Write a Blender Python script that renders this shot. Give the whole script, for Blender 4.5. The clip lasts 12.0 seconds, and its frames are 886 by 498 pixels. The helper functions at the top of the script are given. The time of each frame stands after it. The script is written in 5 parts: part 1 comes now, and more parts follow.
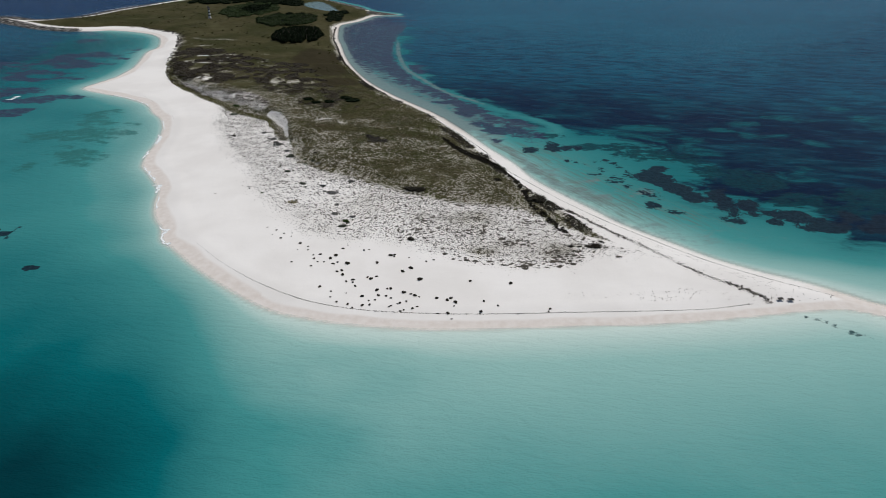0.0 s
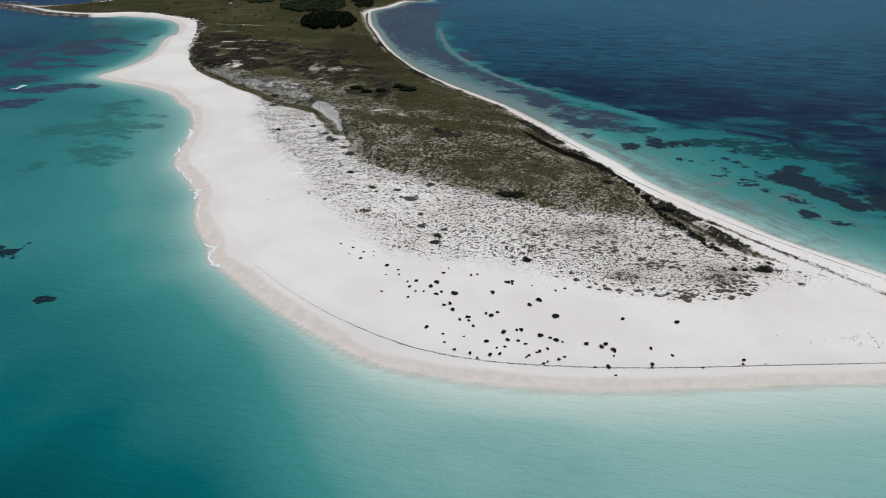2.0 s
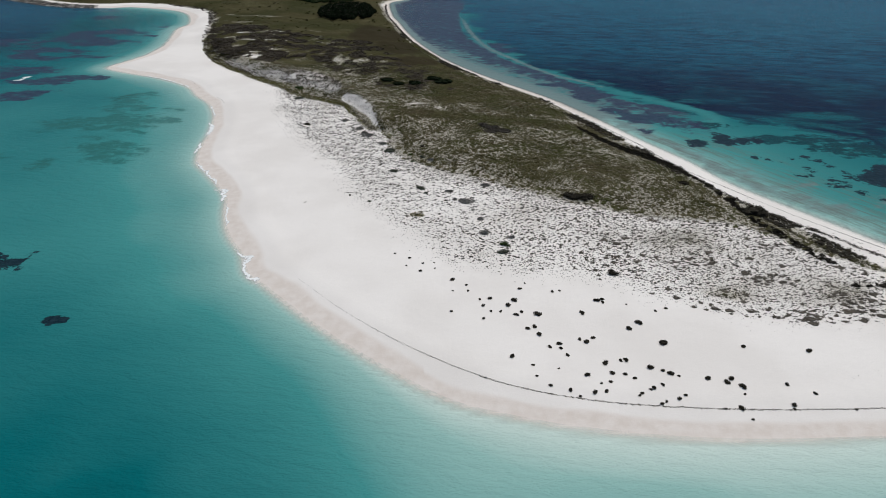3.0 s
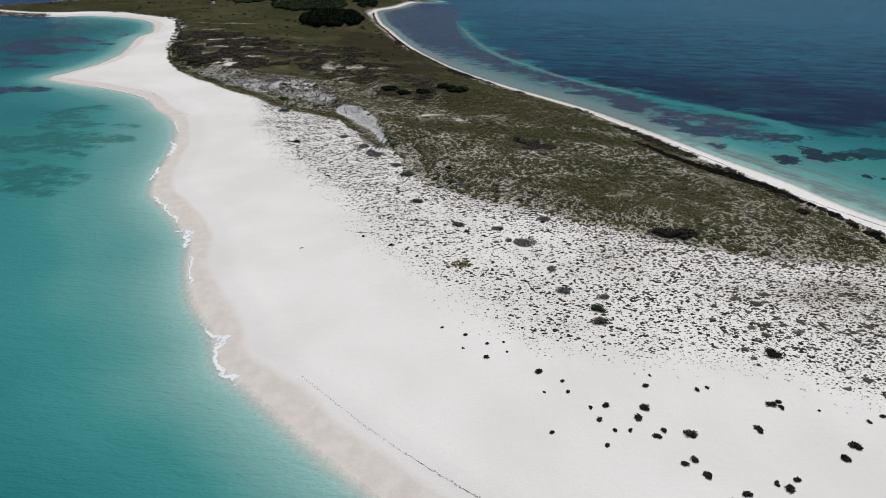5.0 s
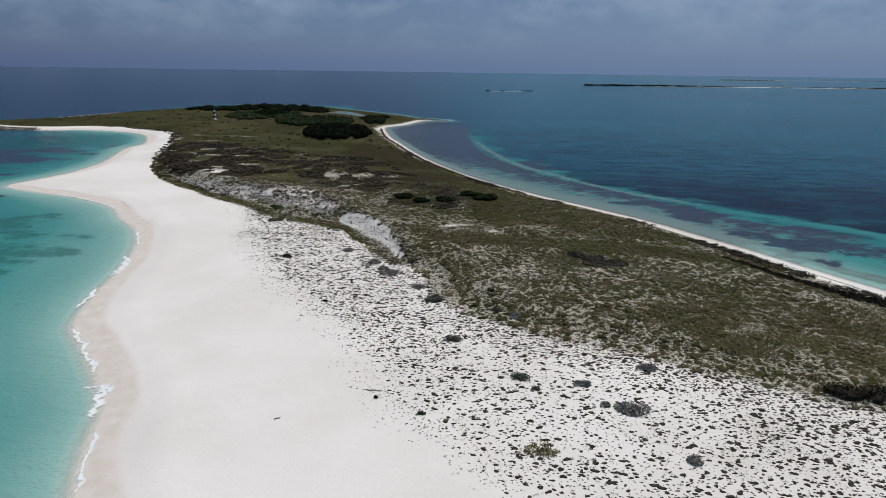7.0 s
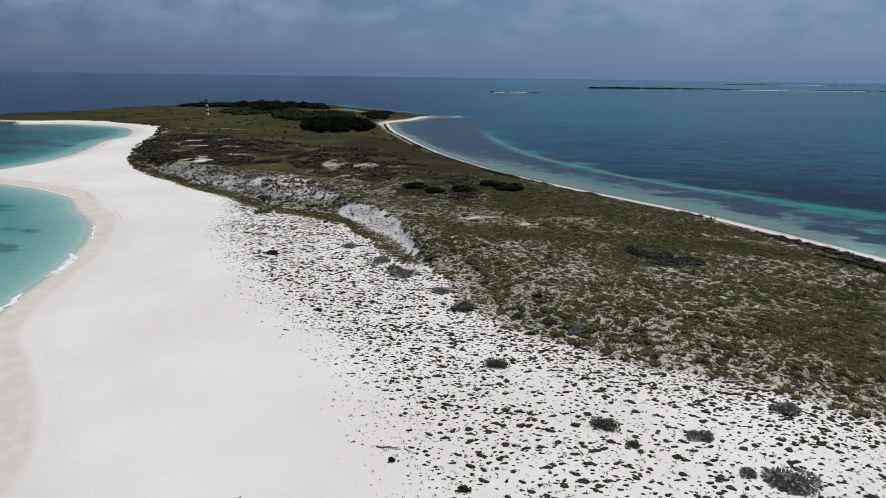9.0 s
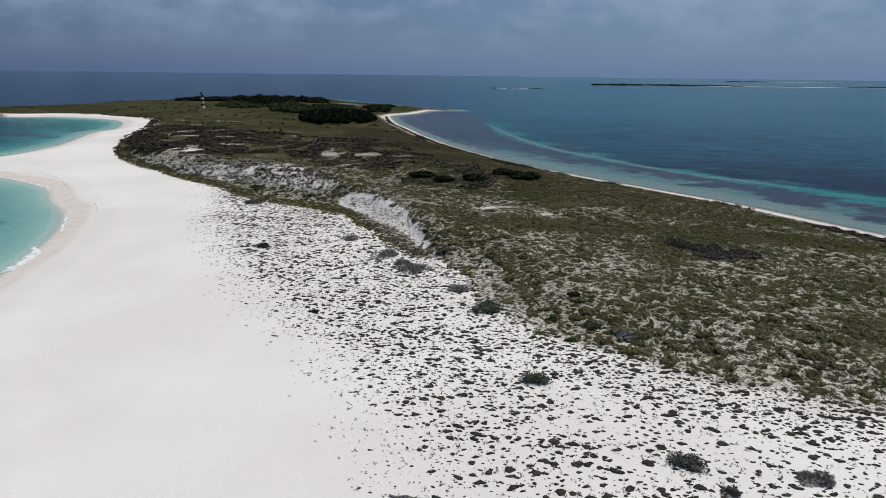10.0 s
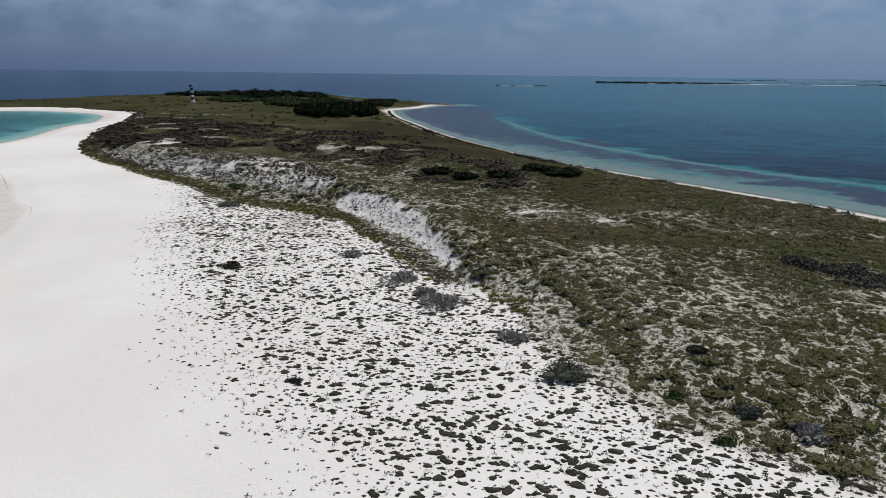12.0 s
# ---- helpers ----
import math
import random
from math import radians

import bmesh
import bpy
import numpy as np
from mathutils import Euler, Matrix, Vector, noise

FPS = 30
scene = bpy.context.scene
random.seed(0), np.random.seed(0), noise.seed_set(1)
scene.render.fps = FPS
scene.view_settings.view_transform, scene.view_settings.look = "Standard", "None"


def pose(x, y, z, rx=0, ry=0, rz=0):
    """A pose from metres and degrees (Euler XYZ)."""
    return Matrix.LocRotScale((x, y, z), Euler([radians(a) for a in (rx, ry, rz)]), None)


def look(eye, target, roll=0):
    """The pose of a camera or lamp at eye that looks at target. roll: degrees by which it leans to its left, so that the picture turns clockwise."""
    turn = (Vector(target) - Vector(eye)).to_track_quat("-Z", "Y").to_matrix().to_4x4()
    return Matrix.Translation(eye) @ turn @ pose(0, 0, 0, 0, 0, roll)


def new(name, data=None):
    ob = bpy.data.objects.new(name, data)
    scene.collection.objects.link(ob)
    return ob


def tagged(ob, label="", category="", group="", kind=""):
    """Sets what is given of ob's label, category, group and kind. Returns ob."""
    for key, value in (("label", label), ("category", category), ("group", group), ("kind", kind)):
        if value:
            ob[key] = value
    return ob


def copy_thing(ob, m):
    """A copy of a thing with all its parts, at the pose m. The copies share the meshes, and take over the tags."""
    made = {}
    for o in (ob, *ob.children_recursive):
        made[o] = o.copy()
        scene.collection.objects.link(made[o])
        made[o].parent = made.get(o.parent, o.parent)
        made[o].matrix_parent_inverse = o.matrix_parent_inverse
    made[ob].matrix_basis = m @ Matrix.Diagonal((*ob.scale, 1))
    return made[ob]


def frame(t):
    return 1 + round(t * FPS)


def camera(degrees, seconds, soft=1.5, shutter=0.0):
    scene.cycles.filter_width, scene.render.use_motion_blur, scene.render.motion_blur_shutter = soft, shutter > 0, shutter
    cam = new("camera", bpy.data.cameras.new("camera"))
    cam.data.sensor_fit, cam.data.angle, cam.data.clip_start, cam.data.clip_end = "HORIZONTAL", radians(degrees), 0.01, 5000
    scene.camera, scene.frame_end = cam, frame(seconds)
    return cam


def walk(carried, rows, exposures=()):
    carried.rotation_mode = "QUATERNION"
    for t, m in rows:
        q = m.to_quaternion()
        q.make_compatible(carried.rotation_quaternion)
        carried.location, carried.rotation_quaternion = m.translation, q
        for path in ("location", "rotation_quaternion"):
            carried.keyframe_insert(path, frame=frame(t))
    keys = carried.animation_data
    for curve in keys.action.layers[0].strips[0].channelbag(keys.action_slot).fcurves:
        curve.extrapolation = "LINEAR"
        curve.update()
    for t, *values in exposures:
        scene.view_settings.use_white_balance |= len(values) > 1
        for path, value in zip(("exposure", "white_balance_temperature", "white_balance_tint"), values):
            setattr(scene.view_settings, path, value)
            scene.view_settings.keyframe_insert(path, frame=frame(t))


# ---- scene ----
cam = camera(70.7, 12.0, 0.75)
PATH = [
    (0, (-0.386, 3.801, 115.879), (-0.376, 5.551, 114.911), 0.6),
    (0.5, (-8.878, 15.658, 112.082), (-8.874, 17.404, 111.107), 0.4),
    (1, (-18.796, 28.645, 107.361), (-18.79, 30.39, 106.384), 0.5),
    (1.5, (-28.147, 40.951, 102.289), (-28.143, 42.696, 101.312), 0.5),
    (2, (-37.35, 53.297, 97.408), (-37.348, 55.042, 96.431), 0.5),
    (2.5, (-47.074, 65.806, 92.269), (-47.073, 67.55, 91.29), 0.5),
    (3, (-56.398, 77.672, 87.274), (-56.398, 79.416, 86.294), 0.6),
    (3.2, (-59.613, 82.394, 85.68), (-59.614, 84.137, 84.699), 0.4),
    (4.8, (-73.094, 125.354, 70.104), (-73.018, 127.116, 69.162), 0.8),
    (5, (-73.659, 131.212, 68.265), (-73.586, 132.984, 67.34), 0.7),
    (5.5, (-75.649, 145.48, 63.03), (-75.575, 147.293, 62.189), 0.7),
    (6, (-77.801, 159.917, 57.934), (-77.728, 161.775, 57.198), 0.7),
    (6.5, (-79.56, 172.918, 53.308), (-79.487, 174.812, 52.67), 0.7),
    (7, (-80.641, 180.524, 50.277), (-80.566, 182.441, 49.713), 0.8),
    (7.2, (-80.962, 183.51, 49.189), (-80.889, 185.433, 48.644), 0.7),
    (8.8, (-84.055, 208.454, 40.307), (-83.983, 210.375, 39.756), 0.7),
    (9, (-84.433, 211.78, 38.657), (-84.361, 213.703, 38.112), 0.8),
    (9.5, (-85.473, 218.982, 36.081), (-85.401, 220.904, 35.533), 0.7),
    (10, (-86.479, 227.117, 32.993), (-86.408, 229.039, 32.445), 0.7),
    (10.5, (-87.419, 234.61, 30.198), (-87.347, 236.532, 29.651), 0.7),
    (11, (-88.404, 242.575, 28.052), (-88.331, 244.497, 27.503), 0.7),
    (11.5, (-89.321, 250.389, 27.355), (-89.248, 252.311, 26.806), 0.7),
    (12, (-90.119, 257.818, 27.209), (-90.047, 259.74, 26.66), 0.7),
]
walk(cam, [(t, look(eye, target, roll)) for t, eye, target, roll in PATH], [(0, -0.1), (3, -0.09), (5, -0.06), (8, -0.05), (12, 0)])

# ---------------------------------------------------------------- light
SUN_EL, SUN_AZ = 64.0, 42.0      # degrees; azimuth clockwise from +y
SKY = 0.055
sun = new("sun", bpy.data.lights.new("sun", "SUN"))
sun.data.energy, sun.data.angle, sun.data.color = 3.0, radians(0.6), (1.0, 0.96, 0.9)
_e, _a = radians(SUN_EL), radians(SUN_AZ)
_way = Vector((math.sin(_a) * math.cos(_e), math.cos(_a) * math.cos(_e), math.sin(_e)))
sun.matrix_world = look(_way * 300, (0, 0, 0))


def make_world():
    world = bpy.data.worlds.new("sky")
    scene.world = world
    world.use_nodes = True
    nt = world.node_tree
    nt.nodes.clear()
    N, L = nt.nodes.new, nt.links.new
    out, bg, sky = N("ShaderNodeOutputWorld"), N("ShaderNodeBackground"), N("ShaderNodeTexSky")
    sky.sky_type, sky.sun_disc = "NISHITA", False
    sky.sun_elevation, sky.sun_rotation = radians(SUN_EL), radians(SUN_AZ)
    sky.air_density, sky.dust_density, sky.ozone_density = 1.0, 0.4, 3.0
    co, sep = N("ShaderNodeTexCoord"), N("ShaderNodeSeparateXYZ")
    L(co.outputs["Generated"], sep.inputs[0])
    # soft puffs, gathered in loose fields
    flat = N("ShaderNodeVectorMath"); flat.operation = "MULTIPLY"; flat.inputs[1].default_value = (1.0, 1.0, 1.9)
    L(co.outputs["Generated"], flat.inputs[0])
    no, field = N("ShaderNodeTexNoise"), N("ShaderNodeTexNoise")
    for node, scale, detail in ((no, 11.0, 5), (field, 3.2, 3)):
        node.inputs["Scale"].default_value, node.inputs["Detail"].default_value, node.inputs["Roughness"].default_value = scale, detail, 0.55
        L(flat.outputs[0], node.inputs["Vector"])
    both = N("ShaderNodeMath"); both.operation = "ADD"
    L(no.outputs["Fac"], both.inputs[0]); L(field.outputs["Fac"], both.inputs[1])
    rp = N("ShaderNodeMapRange"); rp.inputs["From Min"].default_value = 0.96; rp.inputs["From Max"].default_value = 1.22; rp.inputs["To Max"].default_value = 0.8
    L(both.outputs[0], rp.inputs["Value"])
    # sea haze towards the horizon
    hz = N("ShaderNodeMapRange"); hz.inputs["From Min"].default_value = 0.0; hz.inputs["From Max"].default_value = 0.35
    hz.inputs["To Min"].default_value = 0.8; hz.inputs["To Max"].default_value = 0.0
    L(sep.outputs["Z"], hz.inputs["Value"])
    toward = N("ShaderNodeVectorMath"); toward.operation = "DOT_PRODUCT"
    toward.inputs[1].default_value = (math.sin(_a), math.cos(_a), 0.0)
    L(co.outputs["Generated"], toward.inputs[0])
    tw = N("ShaderNodeMapRange"); tw.inputs["From Min"].default_value = 0.15; tw.inputs["From Max"].default_value = 1.0
    L(toward.outputs["Value"], tw.inputs["Value"])
    hcol = N("ShaderNodeMix"); hcol.data_type = "RGBA"
    L(tw.outputs["Result"], hcol.inputs["Factor"]); hcol.inputs[6].default_value = HAZE; hcol.inputs[7].default_value = HAZE_SUN
    m1, m2 = N("ShaderNodeMix"), N("ShaderNodeMix")
    m1.data_type = m2.data_type = "RGBA"
    L(hz.outputs["Result"], m1.inputs["Factor"]); L(sky.outputs[0], m1.inputs[6]); L(hcol.outputs[2], m1.inputs[7])
    L(m1.outputs[2], m2.inputs[6]); m2.inputs[7].default_value = CLOUD
    low = N("ShaderNodeMapRange"); low.inputs["From Min"].default_value = 0.015; low.inputs["From Max"].default_value = 0.11
    L(sep.outputs["Z"], low.inputs["Value"])
    puff = N("ShaderNodeMath"); puff.operation = "MULTIPLY"
    L(rp.outputs["Result"], puff.inputs[0]); L(low.outputs["Result"], puff.inputs[1]); L(puff.outputs[0], m2.inputs["Factor"])
    L(m2.outputs[2], bg.inputs["Color"])
    bg.inputs["Strength"].default_value = SKY
    L(bg.outputs[0], out.inputs["Surface"])


HAZE, HAZE_SUN = (0.68, 1.60, 4.25, 1), (1.75, 3.45, 7.1, 1)
CLOUD = (5.2, 6.6, 9.1, 1)
make_world()


# ---------------------------------------------------------------- materials
class Mat:
    """A node material with a Principled shader and a few short ways to add nodes."""

    def __init__(self, name, rough=0.8, spec=0.3):
        self.m = bpy.data.materials.new(name)
        self.m.use_nodes = True
        self.nt = self.m.node_tree
        self.bsdf = self.nt.nodes["Principled BSDF"]
        self.out = self.nt.nodes["Material Output"]
        self.bsdf.inputs["Roughness"].default_value = rough
        self.bsdf.inputs["Specular IOR Level"].default_value = spec
        self.geo = self.nt.nodes.new("ShaderNodeNewGeometry")

    def n(self, kind):
        return self.nt.nodes.new("ShaderNode" + kind)

    def link(self, a, b):
        self.nt.links.new(a, b)

    def put(self, sock, v):
        if isinstance(v, bpy.types.NodeSocket):
            self.link(v, sock)
        else:
            sock.default_value = (*v, 1) if isinstance(v, tuple) and len(v) == 3 and sock.type == "RGBA" else v

    def noise(self, scale, detail=4, rough=0.55, stretch=(1, 1, 1), distort=0.0, turn=0.0):
        t = self.n("TexNoise")
        mp = self.n("Mapping")
        where = self.geo.outputs["Position"]
        if turn:
            tn = self.n("Mapping")
            tn.inputs["Rotation"].default_value = (0, 0, radians(turn))
            self.link(where, tn.inputs["Vector"])
            where = tn.outputs[0]
        self.link(where, mp.inputs["Vector"])
        mp.inputs["Scale"].default_value = stretch
        self.link(mp.outputs[0], t.inputs["Vector"])
        t.inputs["Scale"].default_value, t.inputs["Detail"].default_value = scale, detail
        t.inputs["Roughness"].default_value, t.inputs["Distortion"].default_value = rough, distort
        return t.outputs["Fac"]

    def attr(self, name):
        a = self.n("Attribute")
        a.attribute_name = name
        return a.outputs["Fac"]

    def rng(self, v, a, b, lo=0.0, hi=1.0, smooth=True):
        r = self.n("MapRange")
        r.interpolation_type = "SMOOTHSTEP" if smooth else "LINEAR"
        self.put(r.inputs["Value"], v)
        for k, x in (("From Min", a), ("From Max", b), ("To Min", lo), ("To Max", hi)):
            r.inputs[k].default_value = x
        return r.outputs["Result"]

    def math(self, op, a, b=0.0):
        m = self.n("Math")
        m.operation = op
        self.put(m.inputs[0], a)
        self.put(m.inputs[1], b)
        return m.outputs[0]

    def mix(self, fac, a, b, blend="MIX"):
        m = self.n("Mix")
        m.data_type, m.blend_type = "RGBA", blend
        self.put(m.inputs["Factor"], fac)
        self.put(m.inputs[6], a)
        self.put(m.inputs[7], b)
        return m.outputs[2]

    def ramp(self, fac, stops):
        r = self.n("ValToRGB")
        els = r.color_ramp.elements
        while len(els) < len(stops):
            els.new(0.5)
        for e, (p, c) in zip(els, stops):
            e.position, e.color = p, (*c, 1)
        self.put(r.inputs[0], fac)
        return r.outputs["Color"]

    def bump(self, h, strength, dist):
        b = self.n("Bump")
        b.inputs["Strength"].default_value, b.inputs["Distance"].default_value = strength, dist
        self.put(b.inputs["Height"], h)
        self.link(b.outputs[0], self.bsdf.inputs["Normal"])

    def colour(self, c):
        self.put(self.bsdf.inputs["Base Color"], c)
        return self.m


def ground_material():
    k = Mat("sand_and_soil", 0.95, 0.02)
    big, fine, mid = k.noise(0.03, 3), k.noise(3.0, 6, 0.7), k.noise(0.35, 5, 0.6)
    sand = k.mix(k.rng(big, 0.35, 0.65), (0.735, 0.703, 0.662), (0.805, 0.775, 0.735))
    sand = k.mix(k.rng(fine, 0.35, 0.75, 0, 0.35), sand, (0.70, 0.675, 0.635))
    wet = k.mix(k.rng(mid, 0.3, 0.7), (0.635, 0.57, 0.51), (0.71, 0.657, 0.605))
    sand = k.mix(k.rng(k.math("ADD", k.attr("wet"), k.math("ADD", k.math("MULTIPLY", k.math("SUBTRACT", big, 0.5), 1.3), k.math("MULTIPLY", k.math("SUBTRACT", mid, 0.5), 0.25))), 0.28, 0.66, 0, 0.92), sand, wet)
    # dry litter and low herbs that break the sand up between the clumps
    speck = k.math("ADD", k.math("MULTIPLY", k.noise(1.0, 8, 0.76, (1.1, 0.9, 1)), 0.55), k.math("MULTIPLY", k.noise(4.5, 4, 0.7), 0.45))
    soil = k.mix(k.noise(0.12, 5, 0.6), (0.036, 0.034, 0.014), (0.074, 0.067, 0.030))
    soil = k.mix(k.rng(k.noise(0.02, 3), 0.42, 0.60, 0, 0.85), soil, (0.030, 0.034, 0.011))
    soil = k.mix(k.rng(k.attr("cover"), 0.44, 0.56), (0.088, 0.083, 0.076), soil)
    # mats of herbs with winding bare gaps between them
    rid = k.math("ABSOLUTE", k.math("SUBTRACT", k.noise(0.55, 6, 0.68), 0.5))
    gaps = k.math("MULTIPLY", k.rng(rid, 0.0, 0.06, 1.0, 0.0), k.rng(k.noise(0.05, 4, 0.6), 0.36, 0.62, 0.13, 0.28))
    cover = k.rng(k.math("SUBTRACT", k.math("ADD", speck, k.math("SUBTRACT", k.attr("cover"), 0.5)), gaps), 0.475, 0.54)
    floor = k.mix(k.rng(k.noise(2.6, 7, 0.75), 0.38, 0.62), (0.20, 0.18, 0.13), (0.64, 0.605, 0.52))
    sand = k.mix(k.rng(k.attr("cover"), 0.36, 0.62, 0, 0.85), sand, floor)
    soil = k.mix(k.rng(k.noise(0.06, 4, 0.6), 0.52, 0.68, 0, 0.30), soil, (0.056, 0.044, 0.030))
    soil = k.mix(k.rng(k.noise(0.035, 6, 0.68), 0.50, 0.66, 0, 0.5), soil, (0.088, 0.082, 0.042))
    soil = k.mix(k.rng(k.noise(6.0, 5, 0.7), 0.50, 0.64, 0, 0.32), soil, (0.17, 0.15, 0.10))
    soil = k.mix(k.rng(k.noise(5.0, 5, 0.7, (1.2, 1, 1)), 0.52, 0.62, 0, 0.7), soil, (0.018, 0.016, 0.008))
    soil = k.mix(k.rng(k.math("ADD", k.attr("swath"), k.math("MULTIPLY", k.math("SUBTRACT", mid, 0.5), 0.8)), 0.3, 0.7, 0, 0.85), soil, k.mix(mid, (0.022, 0.018, 0.010), (0.040, 0.033, 0.019)))
    col = k.mix(cover, sand, soil)
    rock = k.ramp(k.noise(0.25, 8, 0.75), [(0.42, (0.015, 0.015, 0.016)), (0.52, (0.10, 0.093, 0.083)), (0.62, (0.42, 0.40, 0.37))])
    col = k.mix(k.rng(k.math("ADD", k.attr("rock"), k.math("SUBTRACT", mid, 0.5)), 0.35, 0.6), col, rock)
    k.bump(k.math("ADD", fine, k.math("MULTIPLY", mid, 2.0)), 0.35, 0.12)
    return k.colour(col)


def water_material():
    k = Mat("sea_water", 0.12, 0.017)

    def edged(field, noise, amount, lo, hi, top=1.0):
        """A field of the plan with its rim broken up by a noise."""
        mark = k.rng(k.math("ADD", k.attr(field), k.math("MULTIPLY", k.math("SUBTRACT", noise, 0.5), amount)), lo, hi, 0, top)
        return k.math("MULTIPLY", mark, k.rng(k.attr(field), 0.02, 0.16))

    deep, cloudy = k.attr("deep"), k.noise(0.012, 4, 0.55)
    body = k.ramp(k.math("ADD", deep, k.math("MULTIPLY", k.math("SUBTRACT", cloudy, 0.5), k.math("MULTIPLY", deep, 0.5))),
                  [(0.0, (0.60, 0.70, 0.64)), (0.09, (0.27, 0.47, 0.43)), (0.32, (0.052, 0.255, 0.245)), (0.62, (0.002, 0.118, 0.130)), (1.0, (0.0004, 0.020, 0.028))])
    patch = k.noise(0.020, 8, 0.66, (0.8, 1.3, 1), 0.6, 12)
    sea = k.mix(k.rng(patch, 0.42, 0.66), (0.0, 0.0065, 0.026), (0.001, 0.042, 0.063))
    # pale banks far out, lightened further to stand in for reflected sky
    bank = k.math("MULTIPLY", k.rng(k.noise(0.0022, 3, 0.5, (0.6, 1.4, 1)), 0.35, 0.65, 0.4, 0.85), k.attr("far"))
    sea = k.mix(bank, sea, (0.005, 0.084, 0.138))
    # paler with distance: sea haze and sky sheen put into the colour
    sea = k.mix(k.math("MULTIPLY", k.attr("offing_haze"), k.rng(k.noise(0.0016, 4, 0.55, (0.5, 1.6, 1)), 0.3, 0.7, 0.4, 0.8)), sea, (0.015, 0.128, 0.188))
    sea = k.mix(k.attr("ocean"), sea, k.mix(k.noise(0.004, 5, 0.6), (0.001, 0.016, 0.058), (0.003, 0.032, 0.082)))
    shred = k.noise(0.05, 9, 0.70, (0.8, 1.4, 1), 0.5, 10)
    sea = k.mix(edged("teal", shred, 3.4, 0.30, 1.0, 0.62), sea, (0.005, 0.112, 0.118))
    body = k.mix(edged("blue", shred, 1.6, 0.34, 0.66), body, sea)
    # wind waves in long low rows, their shaded and bright sides painted in
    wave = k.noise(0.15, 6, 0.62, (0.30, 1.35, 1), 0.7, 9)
    calm = k.math("MULTIPLY", k.attr("blue"), k.rng(k.attr("offing_haze"), 0.2, 1.0, 1.0, 0.35))
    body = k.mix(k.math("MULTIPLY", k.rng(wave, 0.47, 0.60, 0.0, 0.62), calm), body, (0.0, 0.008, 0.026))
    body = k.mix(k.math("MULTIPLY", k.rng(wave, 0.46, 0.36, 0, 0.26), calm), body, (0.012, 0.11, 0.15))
    edge, grain = k.noise(0.16, 8, 0.70, (0.9, 1.4, 1), 0.3), k.noise(0.55, 6, 0.7)
    # pale bed with combed brown drifts along the east shore; also the lagoon's painted sheen
    combed = k.noise(0.30, 6, 0.66, (2.2, 0.16, 1), 0.5, -32)
    body = k.mix(edged("shoal_sheen", edge, 1.3, 0.30, 0.80, 0.82), body, k.mix(grain, (0.10, 0.150, 0.152), (0.21, 0.255, 0.245)))
    body = k.mix(k.math("MULTIPLY", k.attr("drift"), k.rng(combed, 0.46, 0.64, 0, 0.6)), body, (0.120, 0.135, 0.105))
    body = k.mix(edged("grass", edge, 3.4, 0.36, 0.72, 0.86), body, k.mix(k.rng(grain, 0.3, 0.7), (0.001, 0.015, 0.023), (0.002, 0.045, 0.052)))
    body = k.mix(edged("weed", k.math("ADD", k.math("MULTIPLY", edge, 0.7), k.math("MULTIPLY", grain, 0.3)), 2.4, 0.36, 0.74, 0.92), body,
                 k.mix(k.rng(grain, 0.3, 0.7), (0.013, 0.017, 0.044), (0.046, 0.060, 0.096)))
    reef = edged("reef", k.math("ADD", k.math("MULTIPLY", k.noise(0.22, 8, 0.72), 0.6), k.math("MULTIPLY", grain, 0.4)), 3.0, 0.44, 0.62, 0.94)
    body = k.mix(reef, body, k.mix(k.rng(grain, 0.35, 0.65), (0.003, 0.006, 0.014), (0.013, 0.024, 0.036)))
    body = k.mix(edged("silt", k.math("ADD", k.math("MULTIPLY", edge, 0.7), k.math("MULTIPLY", grain, 0.3)), 2.6, 0.34, 0.80, 0.66), body, (0.020, 0.105, 0.090))
    foam = edged("foam", k.noise(0.45, 9, 0.75, (1.0, 0.6, 1)), 1.5, 0.40, 0.85)
    body = k.mix(foam, body, (0.82, 0.83, 0.82))
    k.put(k.bsdf.inputs["Roughness"], k.math("ADD", 0.16, k.math("MULTIPLY", foam, 0.6)))
    rip = k.math("ADD", k.noise(0.28, 6, 0.6, (0.55, 1.5, 1), 0.3, 9), k.math("MULTIPLY", k.noise(1.6, 4, 0.6, (0.7, 1.4, 1)), 0.35))
    k.bump(rip, 0.6, 0.9)
    k.colour(body)
    clear, mx = k.n("BsdfTransparent"), k.n("MixShader")
    k.put(mx.inputs[0], k.math("MAXIMUM", k.attr("veil"), foam))
    k.link(clear.outputs[0], mx.inputs[1])
    k.link(k.bsdf.outputs[0], mx.inputs[2])
    k.link(mx.outputs[0], k.out.inputs["Surface"])
    return k.m


def leaf_material(name, dark, light, dry=None, earth=None, mottle=0.35):
    k = Mat(name, 0.8, 0.05)
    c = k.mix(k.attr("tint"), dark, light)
    c = k.mix(k.rng(k.noise(0.08, 4), 0.4, 0.65, 0, 0.7), c, dry or light)
    if earth:
        c = k.mix(k.rng(k.noise(0.055, 4, 0.6), 0.54, 0.68, 0, 0.38), c, earth)
    c = k.mix(k.rng(k.noise(6.0, 3), 0.36, 0.64, 0, mottle), c, tuple(0.45 * v for v in dark))
    return k.colour(c)


def plain_material(name, a, b, scale=2.0, rough=0.7, metal=0.0):
    k = Mat(name, rough)
    k.bsdf.inputs["Metallic"].default_value = metal
    no = k.noise(scale, 6, 0.65)
    k.bump(no, 0.3, 0.03)
    return k.colour(k.mix(k.rng(no, 0.3, 0.7), a, b))


